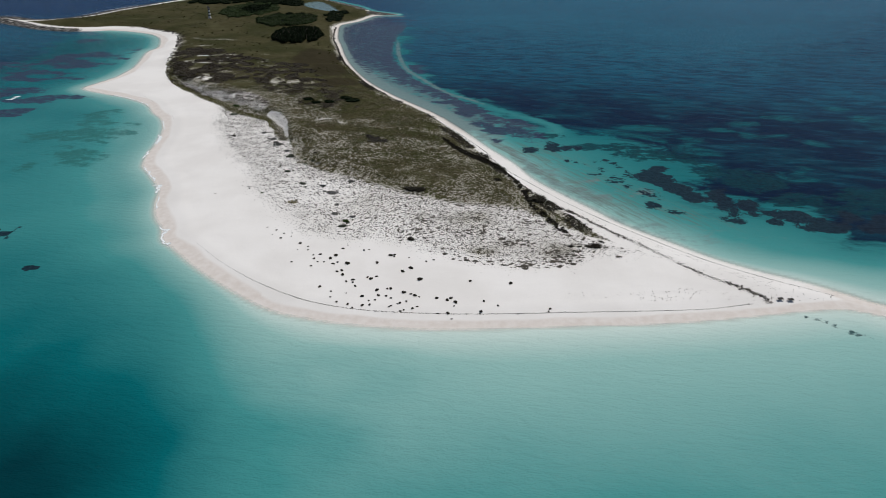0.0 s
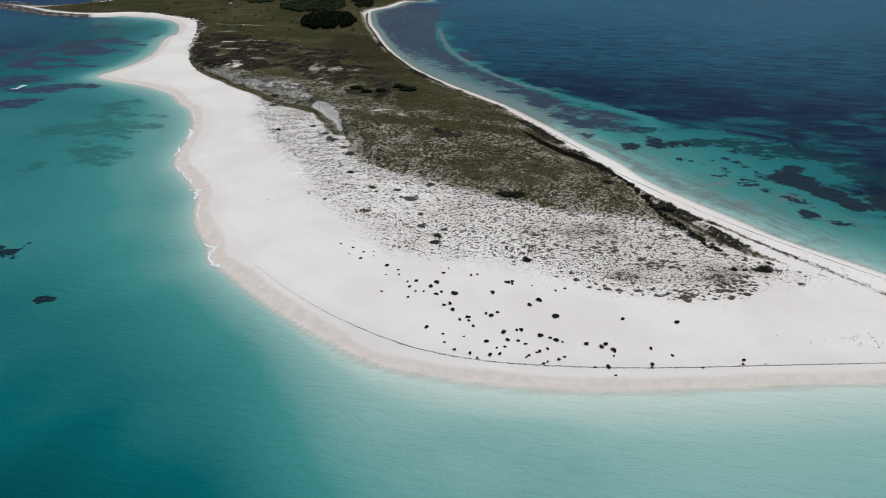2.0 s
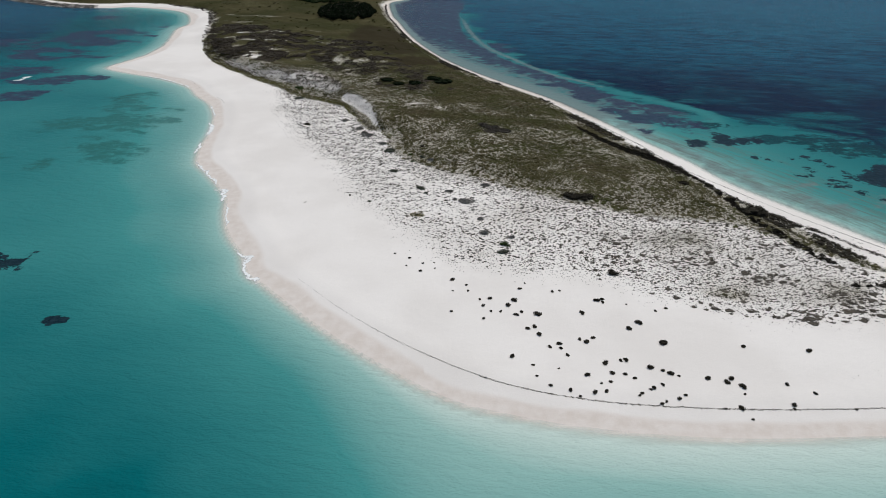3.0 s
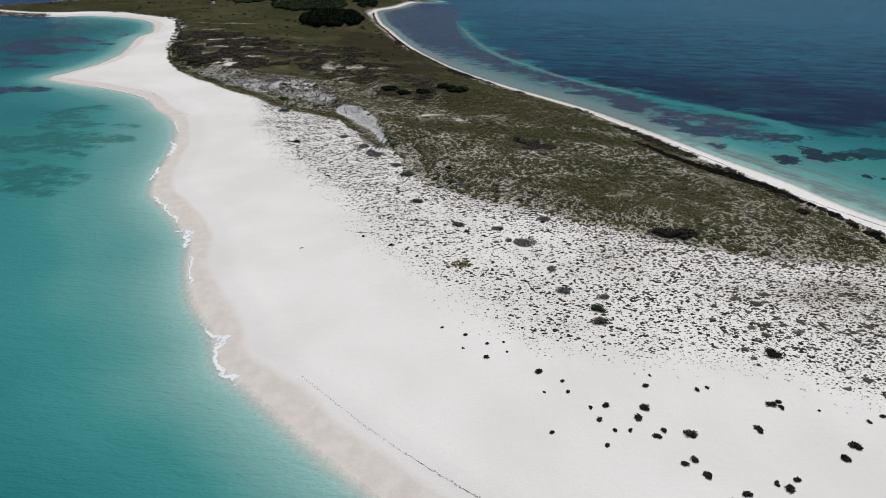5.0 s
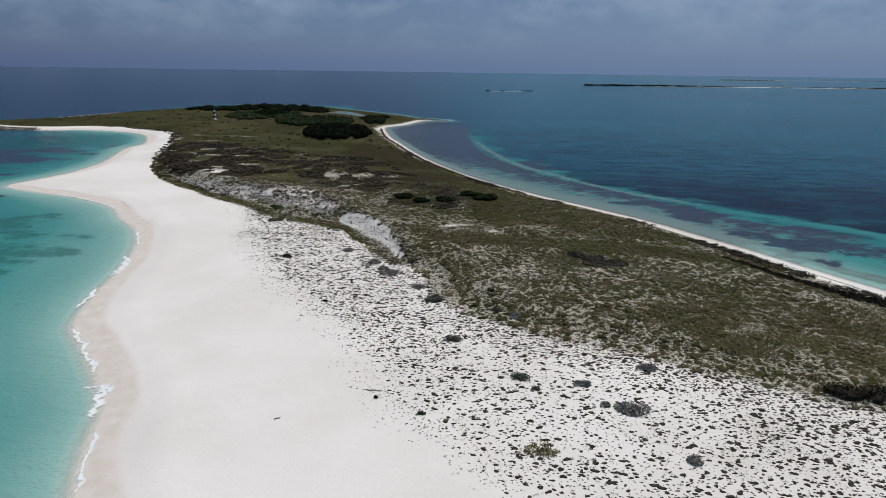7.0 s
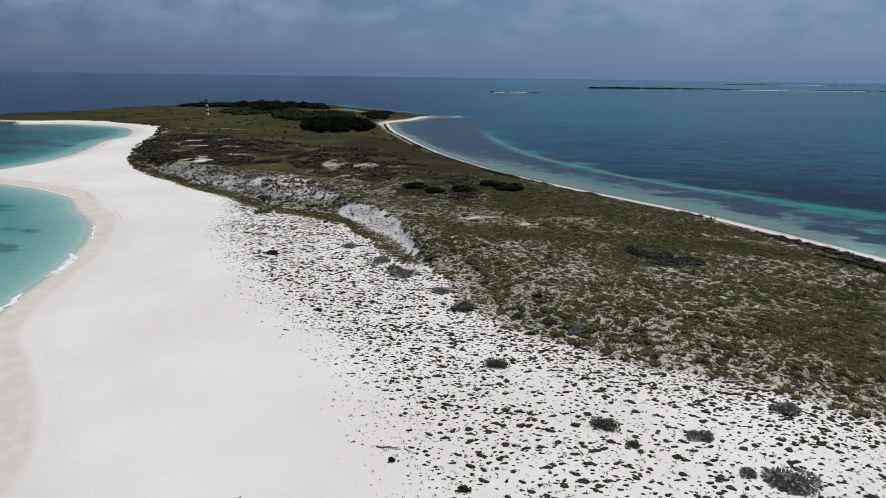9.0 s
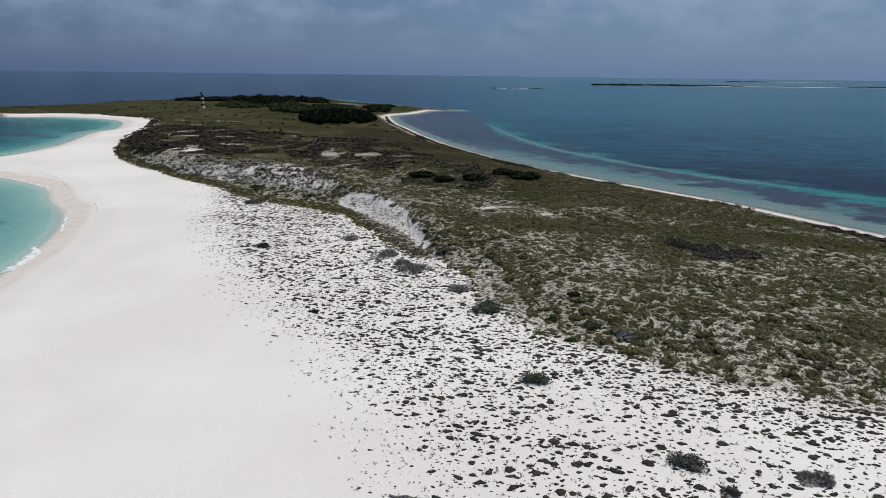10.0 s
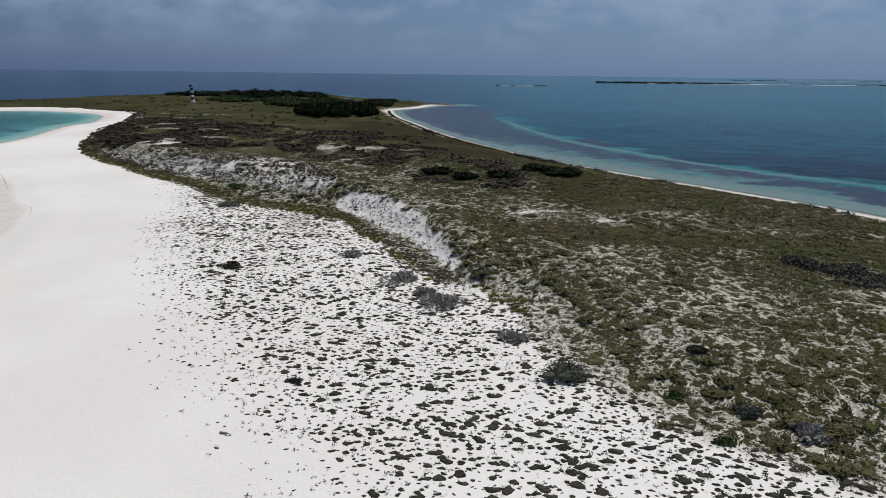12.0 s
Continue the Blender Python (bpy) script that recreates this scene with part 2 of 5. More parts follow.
M_GROUND, M_WATER = ground_material(), water_material()
M_HERB = leaf_material("low_scrub_leaves", (0.026, 0.025, 0.010), (0.098, 0.092, 0.038), (0.062, 0.064, 0.021), (0.082, 0.060, 0.040))
M_TUSSOCK = leaf_material("tussock_leaves", (0.030, 0.028, 0.022), (0.100, 0.092, 0.072), (0.064, 0.058, 0.042), (0.085, 0.062, 0.050), 0.6)
M_DARK = leaf_material("dark_shrub_leaves", (0.018, 0.016, 0.012), (0.068, 0.060, 0.046), (0.050, 0.045, 0.032))
M_DUNE = leaf_material("dune_shrub_leaves", (0.032, 0.027, 0.020), (0.115, 0.099, 0.077), (0.082, 0.070, 0.052))
M_MAT = leaf_material("herb_mats", (0.054, 0.049, 0.022), (0.178, 0.157, 0.082), (0.088, 0.098, 0.034), (0.145, 0.102, 0.074), 0.6)
M_PALE = leaf_material("pale_dead_tufts", (0.20, 0.185, 0.14), (0.52, 0.49, 0.40), (0.42, 0.39, 0.30))
M_DRY = leaf_material("dry_grey_mats", (0.060, 0.053, 0.044), (0.21, 0.19, 0.16), (0.14, 0.126, 0.10), (0.18, 0.145, 0.10), 0.6)
M_GREY = leaf_material("grey_twigs", (0.22, 0.213, 0.195), (0.48, 0.465, 0.43), (0.38, 0.365, 0.33))
M_SAGE = leaf_material("sage_green_leaves", (0.052, 0.060, 0.042), (0.175, 0.188, 0.146), (0.115, 0.128, 0.092))
M_GREEN = leaf_material("fresh_green_leaves", (0.022, 0.040, 0.014), (0.075, 0.115, 0.040), (0.06, 0.085, 0.03))
M_STRAW = leaf_material("straw_yellow_leaves", (0.16, 0.14, 0.07), (0.42, 0.37, 0.22), (0.36, 0.32, 0.18))
M_WOODS = leaf_material("mangrove_leaves", (0.005, 0.010, 0.004), (0.016, 0.026, 0.009), (0.012, 0.019, 0.007))
M_FOOT = leaf_material("dune_foot_leaves", (0.052, 0.053, 0.015), (0.170, 0.158, 0.050), (0.130, 0.128, 0.036))
M_TUFT = leaf_material("dry_tufts", (0.025, 0.025, 0.009), (0.165, 0.152, 0.082), (0.060, 0.065, 0.021), (0.074, 0.056, 0.038))
M_CANOPY = leaf_material("thicket_leaves", (0.016, 0.028, 0.010), (0.054, 0.076, 0.028), (0.042, 0.060, 0.022))
M_BARK = plain_material("bark", (0.10, 0.085, 0.065), (0.19, 0.165, 0.13), 6)
M_WRACK = plain_material("dry_seaweed", (0.035, 0.030, 0.024), (0.10, 0.085, 0.065), 3)
M_DRIFT = plain_material("driftwood", (0.16, 0.14, 0.12), (0.30, 0.27, 0.23), 5)
M_ROCK = plain_material("coral_rubble", (0.03, 0.03, 0.028), (0.20, 0.19, 0.175), 0.8, 0.9)
M_WHITE = plain_material("white_paint", (0.70, 0.69, 0.66), (0.80, 0.79, 0.77), 1.2, 0.5)
M_BLACK = plain_material("black_paint", (0.012, 0.012, 0.013), (0.03, 0.03, 0.03), 1.2, 0.5)
M_STEEL = plain_material("galvanised_steel", (0.30, 0.31, 0.32), (0.42, 0.42, 0.42), 4, 0.45, 0.8)
M_PANEL = plain_material("solar_cells", (0.010, 0.014, 0.03), (0.018, 0.024, 0.05), 4, 0.2)
M_CANVAS = plain_material("dark_canvas", (0.030, 0.027, 0.025), (0.058, 0.053, 0.048), 3, 0.9)


# ---------------------------------------------------------------- plan of the island
def smooth_line(pts, closed=False, n=5):
    """Points on a soft curve through pts."""
    p = np.array(pts, float)
    q = np.vstack([p[-1], p, p[0], p[1]]) if closed else np.vstack([2 * p[0] - p[1], p, 2 * p[-1] - p[-2]])
    t = np.linspace(0, 1, n, endpoint=False)[:, None]
    out = []
    for i in range(1, len(q) - 2):
        a, b, c, d = q[i - 1], q[i], q[i + 1], q[i + 2]
        out.append(0.5 * (2 * b + (c - a) * t + (2 * a - 5 * b + 4 * c - d) * t ** 2 + (3 * b - a - 3 * c + d) * t ** 3))
    return np.vstack(out + ([] if closed else [p[-1:]]))


SOUTH = [(195.2, 144.8), (170.7, 158.4), (145.2, 170.2), (134.8, 174.2), (121, 173.6), (104.9, 170.9), (84.8, 167.6), (66.3, 165.5), (39.1, 164), (21.5, 162.8), (3.4, 162.1),
         (-13.7, 162.7), (-30.8, 164.9), (-42.9, 167.7), (-54, 171.5), (-65.1, 179), (-78.3, 189.7), (-89.5, 200), (-101.6, 212.7), (-107.7, 218.6)]
WEST = [(-112.1, 228.9), (-117.6, 237.2), (-121.5, 245.1), (-125, 255), (-128, 265.9), (-133, 274.7), (-141.6, 287.4), (-148.4, 297.2), (-152.5, 313), (-155.1, 331.9), (-160.7, 354.5),
        (-169.1, 373.1), (-179.4, 386.6), (-190.8, 404.1), (-210.1, 419.2), (-228.2, 428.5), (-247.3, 438.7), (-251.4, 445.4), (-248.6, 454.4), (-244.9, 467.3), (-242.3, 482.1), (-243.9, 511.5)]
COVE = [(-256.3, 564.9), (-254.7, 584.4), (-268.3, 623.4), (-284.3, 645.7), (-301, 656.3), (-316.6, 663), (-337.9, 667), (-352, 662), (-366, 660), (-384, 660), (-405, 667), (-422, 674), (-450, 692), (-480, 712), (-502, 738),
        (-486, 746), (-450, 730), (-424, 738), (-409, 758), (-397, 798), (-380, 838), (-361, 880), (-338, 915.8), (-309.8, 947.7), (-282.4, 971.5)]
NORTH = [(-240.9, 968.1), (-212.6, 960.7), (-173.9, 928.4), (-138.6, 888.8), (-104.9, 845.9), (-87.2, 813.3), (-54.7, 786.4), (-78.3, 777.1), (-93.1, 737.3), (-108.3, 714), (-109.7, 692.6), (-102.2, 634.5),
         (-95.5, 605.5), (-83, 549.2), (-69.7, 504.5), (-53.6, 464.7), (-34.5, 431.2), (-18.1, 407.5), (-4.9, 388.1)]
EAST = [(4.5, 369.7), (13.6, 351), (24.9, 325.4), (35.7, 303.8), (43.3, 282.8), (54, 265.1), (63.9, 250.4), (74.6, 234.3), (88.7, 219.8), (101.6, 206.7), (114.5, 197.5), (127.3, 190.2),
        (138.6, 182.3), (147.6, 175.7), (174.6, 163.5), (198.1, 148.9)]
SHORE = smooth_line(SOUTH + WEST + COVE + NORTH + EAST, True)
SCRUB = smooth_line([(54.7, 225.4), (36.3, 244.9), (24.1, 250.7), (5, 252.3), (-10.1, 259), (-29.2, 270.6), (-39.7, 277.9), (-48, 283.2), (-57.4, 288.5), (-63.6, 293.8), (-70.9, 300.7), (-77.9, 312.6),
                     (-80.8, 324), (-86.7, 333.8), (-95.1, 352.6), (-105.2, 369.9), (-121.5, 379.2), (-143.2, 401.3), (-171.9, 430.9), (-197.4, 463.4), (-219.4, 516.6), (-243.8, 604.3), (-260.3, 642.3),
                     (-283, 661.2), (-317.1, 674.4), (-350.7, 674), (-403, 666.7), (-515.6, 668.5), (-520.2, 1043), (78.8, 1104), (139.8, 511.2), (125.6, 306.2), (71.7, 226.6)], True, 3)
TUSSOCKS = smooth_line([(-151.3, 408), (-141.9, 391.4), (-134.2, 363.7), (-124.6, 340), (-112.9, 315.4), (-105.5, 302.5), (-96, 289.8), (-90.7, 277.8), (-85.2, 263.8), (-77.8, 253.9), (-68.4, 242.1), (-59.9, 231.1),
                        (-51.7, 220.5), (-34.6, 217.8), (-17.5, 215.2), (-4.3, 206.9), (13.9, 198.8), (37, 196.6), (47, 199.4), (55, 205), (66, 206.5), (74, 209), (68, 213), (60.8, 219.5), (46.4, 239.1),
                        (15.9, 264.4), (-44.6, 291.1), (-76.7, 324.7), (-103.5, 384), (-134.3, 407.7)], True, 3)
CREST = smooth_line([(-206, 493.6), (-185.3, 453.1), (-165, 437.2), (-141.7, 424.3), (-120.3, 408.3), (-107.6, 386.8), (-98.3, 377.2), (-91.9, 365.4), (-88.5, 349.4), (-84, 332.5)], False, 4)
DARK = smooth_line([(-228.7, 536.7), (-212.6, 567), (-177.6, 549.3), (-143.1, 521.6), (-116.7, 506.1), (-98.1, 487.1), (-85, 449.8), (-70.2, 424.5), (-48.6, 415.4), (-47.2, 401.4), (-59.2, 394.8), (-81.6, 395.9), (-96.3, 417.3),
                    (-114.7, 428.5), (-133.6, 459.5), (-151.6, 458.7), (-165.2, 446.1), (-187.6, 464.9)], True, 3)
WEED = smooth_line([(-83.6, 752.5), (-48.1, 696.2), (-45.3, 598.3), (-43, 551.2), (-31.7, 508.3), (-19.6, 474.1), (-2.6, 446), (13.1, 417.8), (27.3, 398.4), (38.1, 377.8), (49.8, 362.2), (65.6, 349.7), (55.7, 339.3), (31, 345.4),
                    (14.1, 364.9), (-8.3, 399), (-25.3, 427.2), (-45.5, 463), (-63.9, 512.7), (-79.6, 571), (-93.3, 635), (-102.8, 693)], True, 3)
OPEN_SEA = smooth_line([(-23.9, 756.2), (-33, 657.9), (-32.2, 559.6), (-20.8, 515.7), (-9.6, 479.5), (7.4, 452.5), (22.4, 425.2), (33.8, 403.3), (48, 387.8), (64.3, 374.3), (92.8, 348.1), (111, 338.6), (123.3, 322),
                        (131.7, 304.3), (124.1, 279.3), (130.5, 259.5), (154.9, 247), (184.3, 234.6), (258.5, 211.9), (1225, 121.9), (5624, 83.5), (6119, 6377), (137.8, 4613), (20.9, 1560)], True, 3)
LAGOON = smooth_line([(-181.3, 874.3), (-162.2, 893.8), (-133.2, 834.4), (-121.3, 791.8), (-142.3, 804.9), (-170.7, 839.5)], True, 3)


def signed(poly, X, Y):
    """Distance to a closed outline, positive inside."""
    a, b = poly, np.roll(poly, -1, axis=0)
    d2 = np.full(X.shape, 1e18)
    ins = np.zeros(X.shape, bool)
    for (ax, ay), (bx, by) in zip(a, b):
        ex, ey = bx - ax, by - ay
        t = np.clip(((X - ax) * ex + (Y - ay) * ey) / max(ex * ex + ey * ey, 1e-9), 0, 1)
        d2 = np.minimum(d2, (X - ax - t * ex) ** 2 + (Y - ay - t * ey) ** 2)
        if ay != by:
            ins ^= ((ay > Y) != (by > Y)) & (X < ex * (Y - ay) / (by - ay) + ax)
    return np.where(ins, 1, -1) * np.sqrt(d2)


def near_line(line, X, Y):
    d2 = np.full(X.shape, 1e18)
    for (ax, ay), (bx, by) in zip(line[:-1], line[1:]):
        ex, ey = bx - ax, by - ay
        t = np.clip(((X - ax) * ex + (Y - ay) * ey) / max(ex * ex + ey * ey, 1e-9), 0, 1)
        d2 = np.minimum(d2, (X - ax - t * ex) ** 2 + (Y - ay - t * ey) ** 2)
    return np.sqrt(d2)


def step(a, b, v):
    t = np.clip((v - a) / (b - a), 0, 1)
    return t * t * (3 - 2 * t)


def hashed(i, j, seed):
    v = np.sin(i * 127.1 + j * 311.7 + seed * 74.7) * 43758.5453
    return v - np.floor(v)


def value_noise(X, Y, size, seed=0, octaves=4):
    """Smooth noise about 0, from -1 to 1."""
    out, amp, total = 0, 1.0, 0.0
    for o in range(octaves):
        x, y = X / size, Y / size
        i, j = np.floor(x), np.floor(y)
        u, v = x - i, y - j
        u, v = u * u * (3 - 2 * u), v * v * (3 - 2 * v)
        h = (hashed(i, j, seed + o) * (1 - u) + hashed(i + 1, j, seed + o) * u) * (1 - v) + (hashed(i, j + 1, seed + o) * (1 - u) + hashed(i + 1, j + 1, seed + o) * u) * v
        out, total, amp, size = out + amp * (2 * h - 1), total + amp, amp * 0.5, size * 0.5
    return out / total


def axis(stops, far):
    """Grid lines: even steps between stops, then ever wider ones out to far on both sides."""
    mid = np.concatenate([np.arange(a, b, s) for a, b, s in stops] + [[stops[-1][1]]])
    def tail(start, s, end):
        v, out = start, []
        while v + s < end:
            s *= 1.16
            v += s
            out.append(min(v, end))
        if out[-1] < end:
            out.append(end)
        return np.array(out)
    lo = -tail(-stops[0][0], stops[0][2], far[0])[::-1]
    hi = tail(stops[-1][1], stops[-1][2], far[1])
    return np.concatenate([lo, mid, hi])


GX = axis([(-440, -200, 2.6), (-200, -60, 1.1), (-60, 100, 1.65), (100, 210, 1.65)], (4980, 4800))
GY = axis([(60, 150, 2.6), (150, 310, 1.65), (310, 440, 1.1), (440, 540, 2.0), (540, 1010, 3.2)], (4600, 5100))
PX, PY = np.meshgrid(GX, GY)
D_SHORE = signed(SHORE, PX, PY)
INSET = np.interp(PY, [215, 240, 265, 320, 400, 470, 700], [17, 14, 10, 7.5, 4.5, 3, 4])
D_SCRUB = np.minimum(signed(SCRUB, PX, PY) + 1.8 * value_noise(PX, PY, 9, 11, 3), np.where(PX > -300, D_SHORE - INSET, D_SHORE - 16))
D_TUSS = signed(TUSSOCKS, PX, PY) + 2.5 * value_noise(PX, PY, 12, 15, 3)
D_DARK = signed(DARK, PX, PY) + 6 * value_noise(PX, PY, 22, 19, 3)
D_LAGOON = signed(LAGOON, PX, PY)
D_CREST = near_line(CREST, PX, PY)


def heights():
    d = D_SHORE
    land = 1.55 * (1 - np.exp(-np.maximum(d, 0) / 11)) + 0.22 * np.exp(-((d - 9.5) / 3.0) ** 2) * (d > 0)
    sea = -(0.035 * np.maximum(-d, 0) + 3.2 * (1 - np.exp(-np.maximum(-d, 0) / 60)))
    z = np.where(d > 0, land, np.maximum(sea, -9.0))
    keep = step(6, 26, d)
    z += keep * step(2, 14, D_SCRUB) * (1.5 + 0.7 * value_noise(PX, PY, 45, 3, 3))
    z += keep * step(2.0, 1.0 + np.interp(PY, [320, 328, 338, 350, 365, 460], [3.2, 4.6, 5.8, 7.2, 9.2, 10.0]), D_SCRUB) * 2.6 * np.exp(-(D_CREST / 9.0) ** 2) * np.interp(PY, [322, 346], [0.25, 1])
    z += keep * step(0, 6, D_SCRUB) * 0.35 * value_noise(PX, PY, 7, 7, 3)
    z += keep * step(-6, 10, D_DARK) * (1.2 + 0.8 * value_noise(PX, PY, 18, 9, 2)) * (PY < 600)
    z += step(2, 12, d) * 0.05 * value_noise(PX, PY, 5, 23, 3)
    z = np.where(D_LAGOON > -8, z * step(0, 8, -D_LAGOON) - 0.6 * step(-1, 3, D_LAGOON), z)
    return z


PZ = heights()


def sample(field, x, y):
    """The field of the plan at places between the grid's lines."""
    x, y = np.asarray(x, float), np.asarray(y, float)
    i = np.clip(np.searchsorted(GX, x) - 1, 0, len(GX) - 2)
    j = np.clip(np.searchsorted(GY, y) - 1, 0, len(GY) - 2)
    u, v = (x - GX[i]) / (GX[i + 1] - GX[i]), (y - GY[j]) / (GY[j + 1] - GY[j])
    return (field[j, i] * (1 - u) + field[j, i + 1] * u) * (1 - v) + (field[j + 1, i] * (1 - u) + field[j + 1, i + 1] * u) * v


def floats(mesh, name, values):
    a = mesh.attributes.new(name, "FLOAT", "POINT")
    a.data.foreach_set("value", np.ascontiguousarray(values, np.float32).ravel())


def raw_mesh(name, verts, faces, mat, smooth=False):
    """A mesh from arrays: verts n x 3, faces m x 3 or m x 4."""
    me = bpy.data.meshes.new(name)
    verts, faces = np.asarray(verts, np.float32), np.asarray(faces, np.int32)
    me.vertices.add(len(verts))
    me.vertices.foreach_set("co", verts.ravel())
    k = faces.shape[1]
    me.loops.add(faces.size)
    me.loops.foreach_set("vertex_index", faces.ravel())
    me.polygons.add(len(faces))
    me.polygons.foreach_set("loop_start", np.arange(0, faces.size, k, dtype=np.int32))
    me.polygons.foreach_set("use_smooth", np.full(len(faces), smooth))
    me.update(calc_edges=True)
    me.validate()
    me.materials.append(mat)
    return me


def sheet(name, Z, keep, mat, fields):
    ny, nx = PX.shape
    idx = np.arange(ny * nx).reshape(ny, nx)
    q = np.stack([idx[:-1, :-1], idx[:-1, 1:], idx[1:, 1:], idx[1:, :-1]], -1)
    q = q[keep[:-1, :-1] | keep[1:, 1:] | keep[:-1, 1:] | keep[1:, :-1]].reshape(-1, 4)
    used, inv = np.unique(q, return_inverse=True)
    co = np.stack([PX, PY, Z], -1).reshape(-1, 3)[used]
    me = raw_mesh(name, co, inv.reshape(-1, 4), mat, True)
    for key, f in fields.items():
        floats(me, key, f.ravel()[used])
    return new(name, me)


def blobs(spots, X, Y):
    """Soft round marks: 1 in the middle of each (x, y, rx, ry), 0 at one and a half radii."""
    out = np.zeros(X.shape)
    X, Y = X + 7 * value_noise(X, Y, 26, 91, 4), Y + 4 * value_noise(X, Y, 26, 92, 4)
    for x, y, rx, ry in spots:
        out = np.maximum(out, 1 - step(0.3, 1.5, np.hypot((X - x) / rx, (Y - y) / ry)))
    return out


def ragged(spots, X, Y, size, seed, amount=1.0):
    """Marks with broken edges and loose pieces round them, for reefs and weed."""
    out = np.full(X.shape, -9.0)
    for x, y, rx, ry in spots:
        out = np.maximum(out, 1.0 - 0.5 * np.hypot((X - x) / rx, (Y - y) / ry))
    return np.clip(0.5 + (out - 0.5 + amount * value_noise(X * 0.75, Y * 1.3, size, seed, 5)) * 1.6, 0, 1)


def patches(spots, X, Y, amount):
    """Marks that keep the outline of their spots, with a little unevenness: 0.5 at the rim, 1 inside."""
    out = np.full(X.shape, -9.0)
    for x, y, rx, ry in spots:
        out = np.maximum(out, (1.0 - np.hypot((X - x) / rx, (Y - y) / ry)) * min(rx, ry) / 6.0)
    return np.clip(0.5 + out + 0.42 * amount * value_noise(X, Y, 7, 44, 4), 0, 1)


# ---------------------------------------------------------------- ground and sea
far_half = step(420, 520, PY)
GREEN = np.maximum(step(9, 3, np.abs(PY - 349.5 + 0.25 * (PX + 54))), step(366, 382, PY + 0.35 * (PX + 60))) * step(-96, -82, PX)
KNOTS = value_noise(PX, PY, 9, 61, 3)
cover = 0.5 + 0.125 * step(-2, 7, D_SCRUB) + 0.02 * step(10, 34, D_SCRUB) + (0.14 * value_noise(PX, PY, 24, 31, 4) + 0.10 * value_noise(PX, PY, 5.5, 34, 2)) * step(0, 6, D_SCRUB) - 0.5 * (1 - step(-3, 0, D_SCRUB))
cover += (0.16 * GREEN + (0.42 - 0.42 * step(0.0, 0.45, value_noise(PX * 0.45, PY * 1.2, 16, 38, 4)) * step(660, 610, PY) * step(-110, -135, PX)) * far_half + (0.40 * step(-0.14, 0.06, KNOTS) - 0.06 - 0.13 * step(-140, -170, PX) + 0.20 * value_noise(PX, PY * 1.5, 5, 37, 3)) * step(-6, 6, D_DARK) * step(-50, -110, PX)) * step(0, 8, D_SCRUB)
cover = np.where((D_DARK > -4) & (PX > -160) & (PY < 560), np.maximum(cover, 0.54), cover)
# bare sand on the dune's seaward face, above the green foot
FACE_EDGE = smooth_line([(-106, 378.5), (-103.4, 372), (-100.4, 365), (-96.6, 355.2), (-93.8, 347.5), (-90, 337.4), (-86.8, 329), (-83.4, 322), (-81.6, 323), (-83.6, 331), (-86.2, 340.9), (-90.2, 357.1), (-94.4, 367.5), (-100, 375.5)], True, 3)
FACE = step(-0.9, 0.5, signed(FACE_EDGE, PX, PY) + 0.7 * value_noise(PX, PY, 5, 35, 3))
PALE_EDGE = smooth_line([(-190, 457), (-172, 440), (-156, 424), (-139, 421.5), (-125, 413), (-114, 401), (-107.5, 390), (-109, 383.5), (-118, 388.5), (-136, 404), (-155, 416.5), (-178, 439)], True, 3)
PALE = step(-1.4, 1.0, signed(PALE_EDGE, PX, PY) + 1.6 * value_noise(PX, PY, 7, 36, 3))
cover -= np.maximum(FACE * 0.40, PALE * (0.17 + 0.16 * value_noise(PX, PY, 5, 39, 3)))
# dry litter in the dense tussock ground by the east ridge, a green foot below the dune
DENSE = step(-30, 20, PX) * step(256, 228, PY)
cover = np.maximum(cover, (0.33 + 0.11 * DENSE + 0.20 * value_noise(PX, PY, 16, 33, 3)) * step(0, 9, D_TUSS) * (D_SCRUB < 2))
cover = np.maximum(cover, 0.62 * step(-2.8, -1.2, D_SCRUB) * step(3.6, 2.6, D_SCRUB) * step(326, 334, PY) * step(-240, -215, PX) * step(600, 560, PY))
cover -= 0.16 * blobs([(-211.9, 537.6, 8, 10), (-70, 368, 7, 1.4), (-57, 361, 5, 2.4), (-48, 363.5, 5, 2.2),  (-185.9, 650, 20, 6), (-243, 734, 9, 4), (-183.5, 673.6, 12, 6), (-121.2, 685.6, 8, 20)], PX, PY)
wet = np.where(D_SHORE < 0, 1.0, 1 - step(0.5, np.where(PX < -60, 8.5, 6.5), D_SHORE)) * (1 - 0.75 * step(-20, 40, PX) * step(176, 190, PY))
rock = step(-352, -380, PX) * step(4, -14, D_SCRUB) + step(690, 705, PY) * step(15, 6, D_SHORE) * (PX < -60) * (D_LAGOON < -10) * ((PX < -330) | (PY > 820))
rock = np.clip(rock + step(772, 792, PY) * (PX > -90) * (D_SHORE > -6), 0, 1) * (D_SHORE > -8)
ground = sheet("ground", PZ, np.ones(PX.shape, bool), M_GROUND, {"cover": np.clip(cover, -0.3, 1.1), "wet": wet, "rock": rock,
                                                                                     "swath": blobs([(-105, 540, 22, 34), (-88, 495, 17, 26), (-74, 455, 14, 18), (-60, 432, 10, 10)], PX, PY)
                                                                                     + 0.8 * step(-0.08, 0.10, KNOTS) * step(-4, 4, D_DARK) * (PY < 600)})
tagged(ground, "white coral sand island with olive scrub soil", "ground", kind="structure")

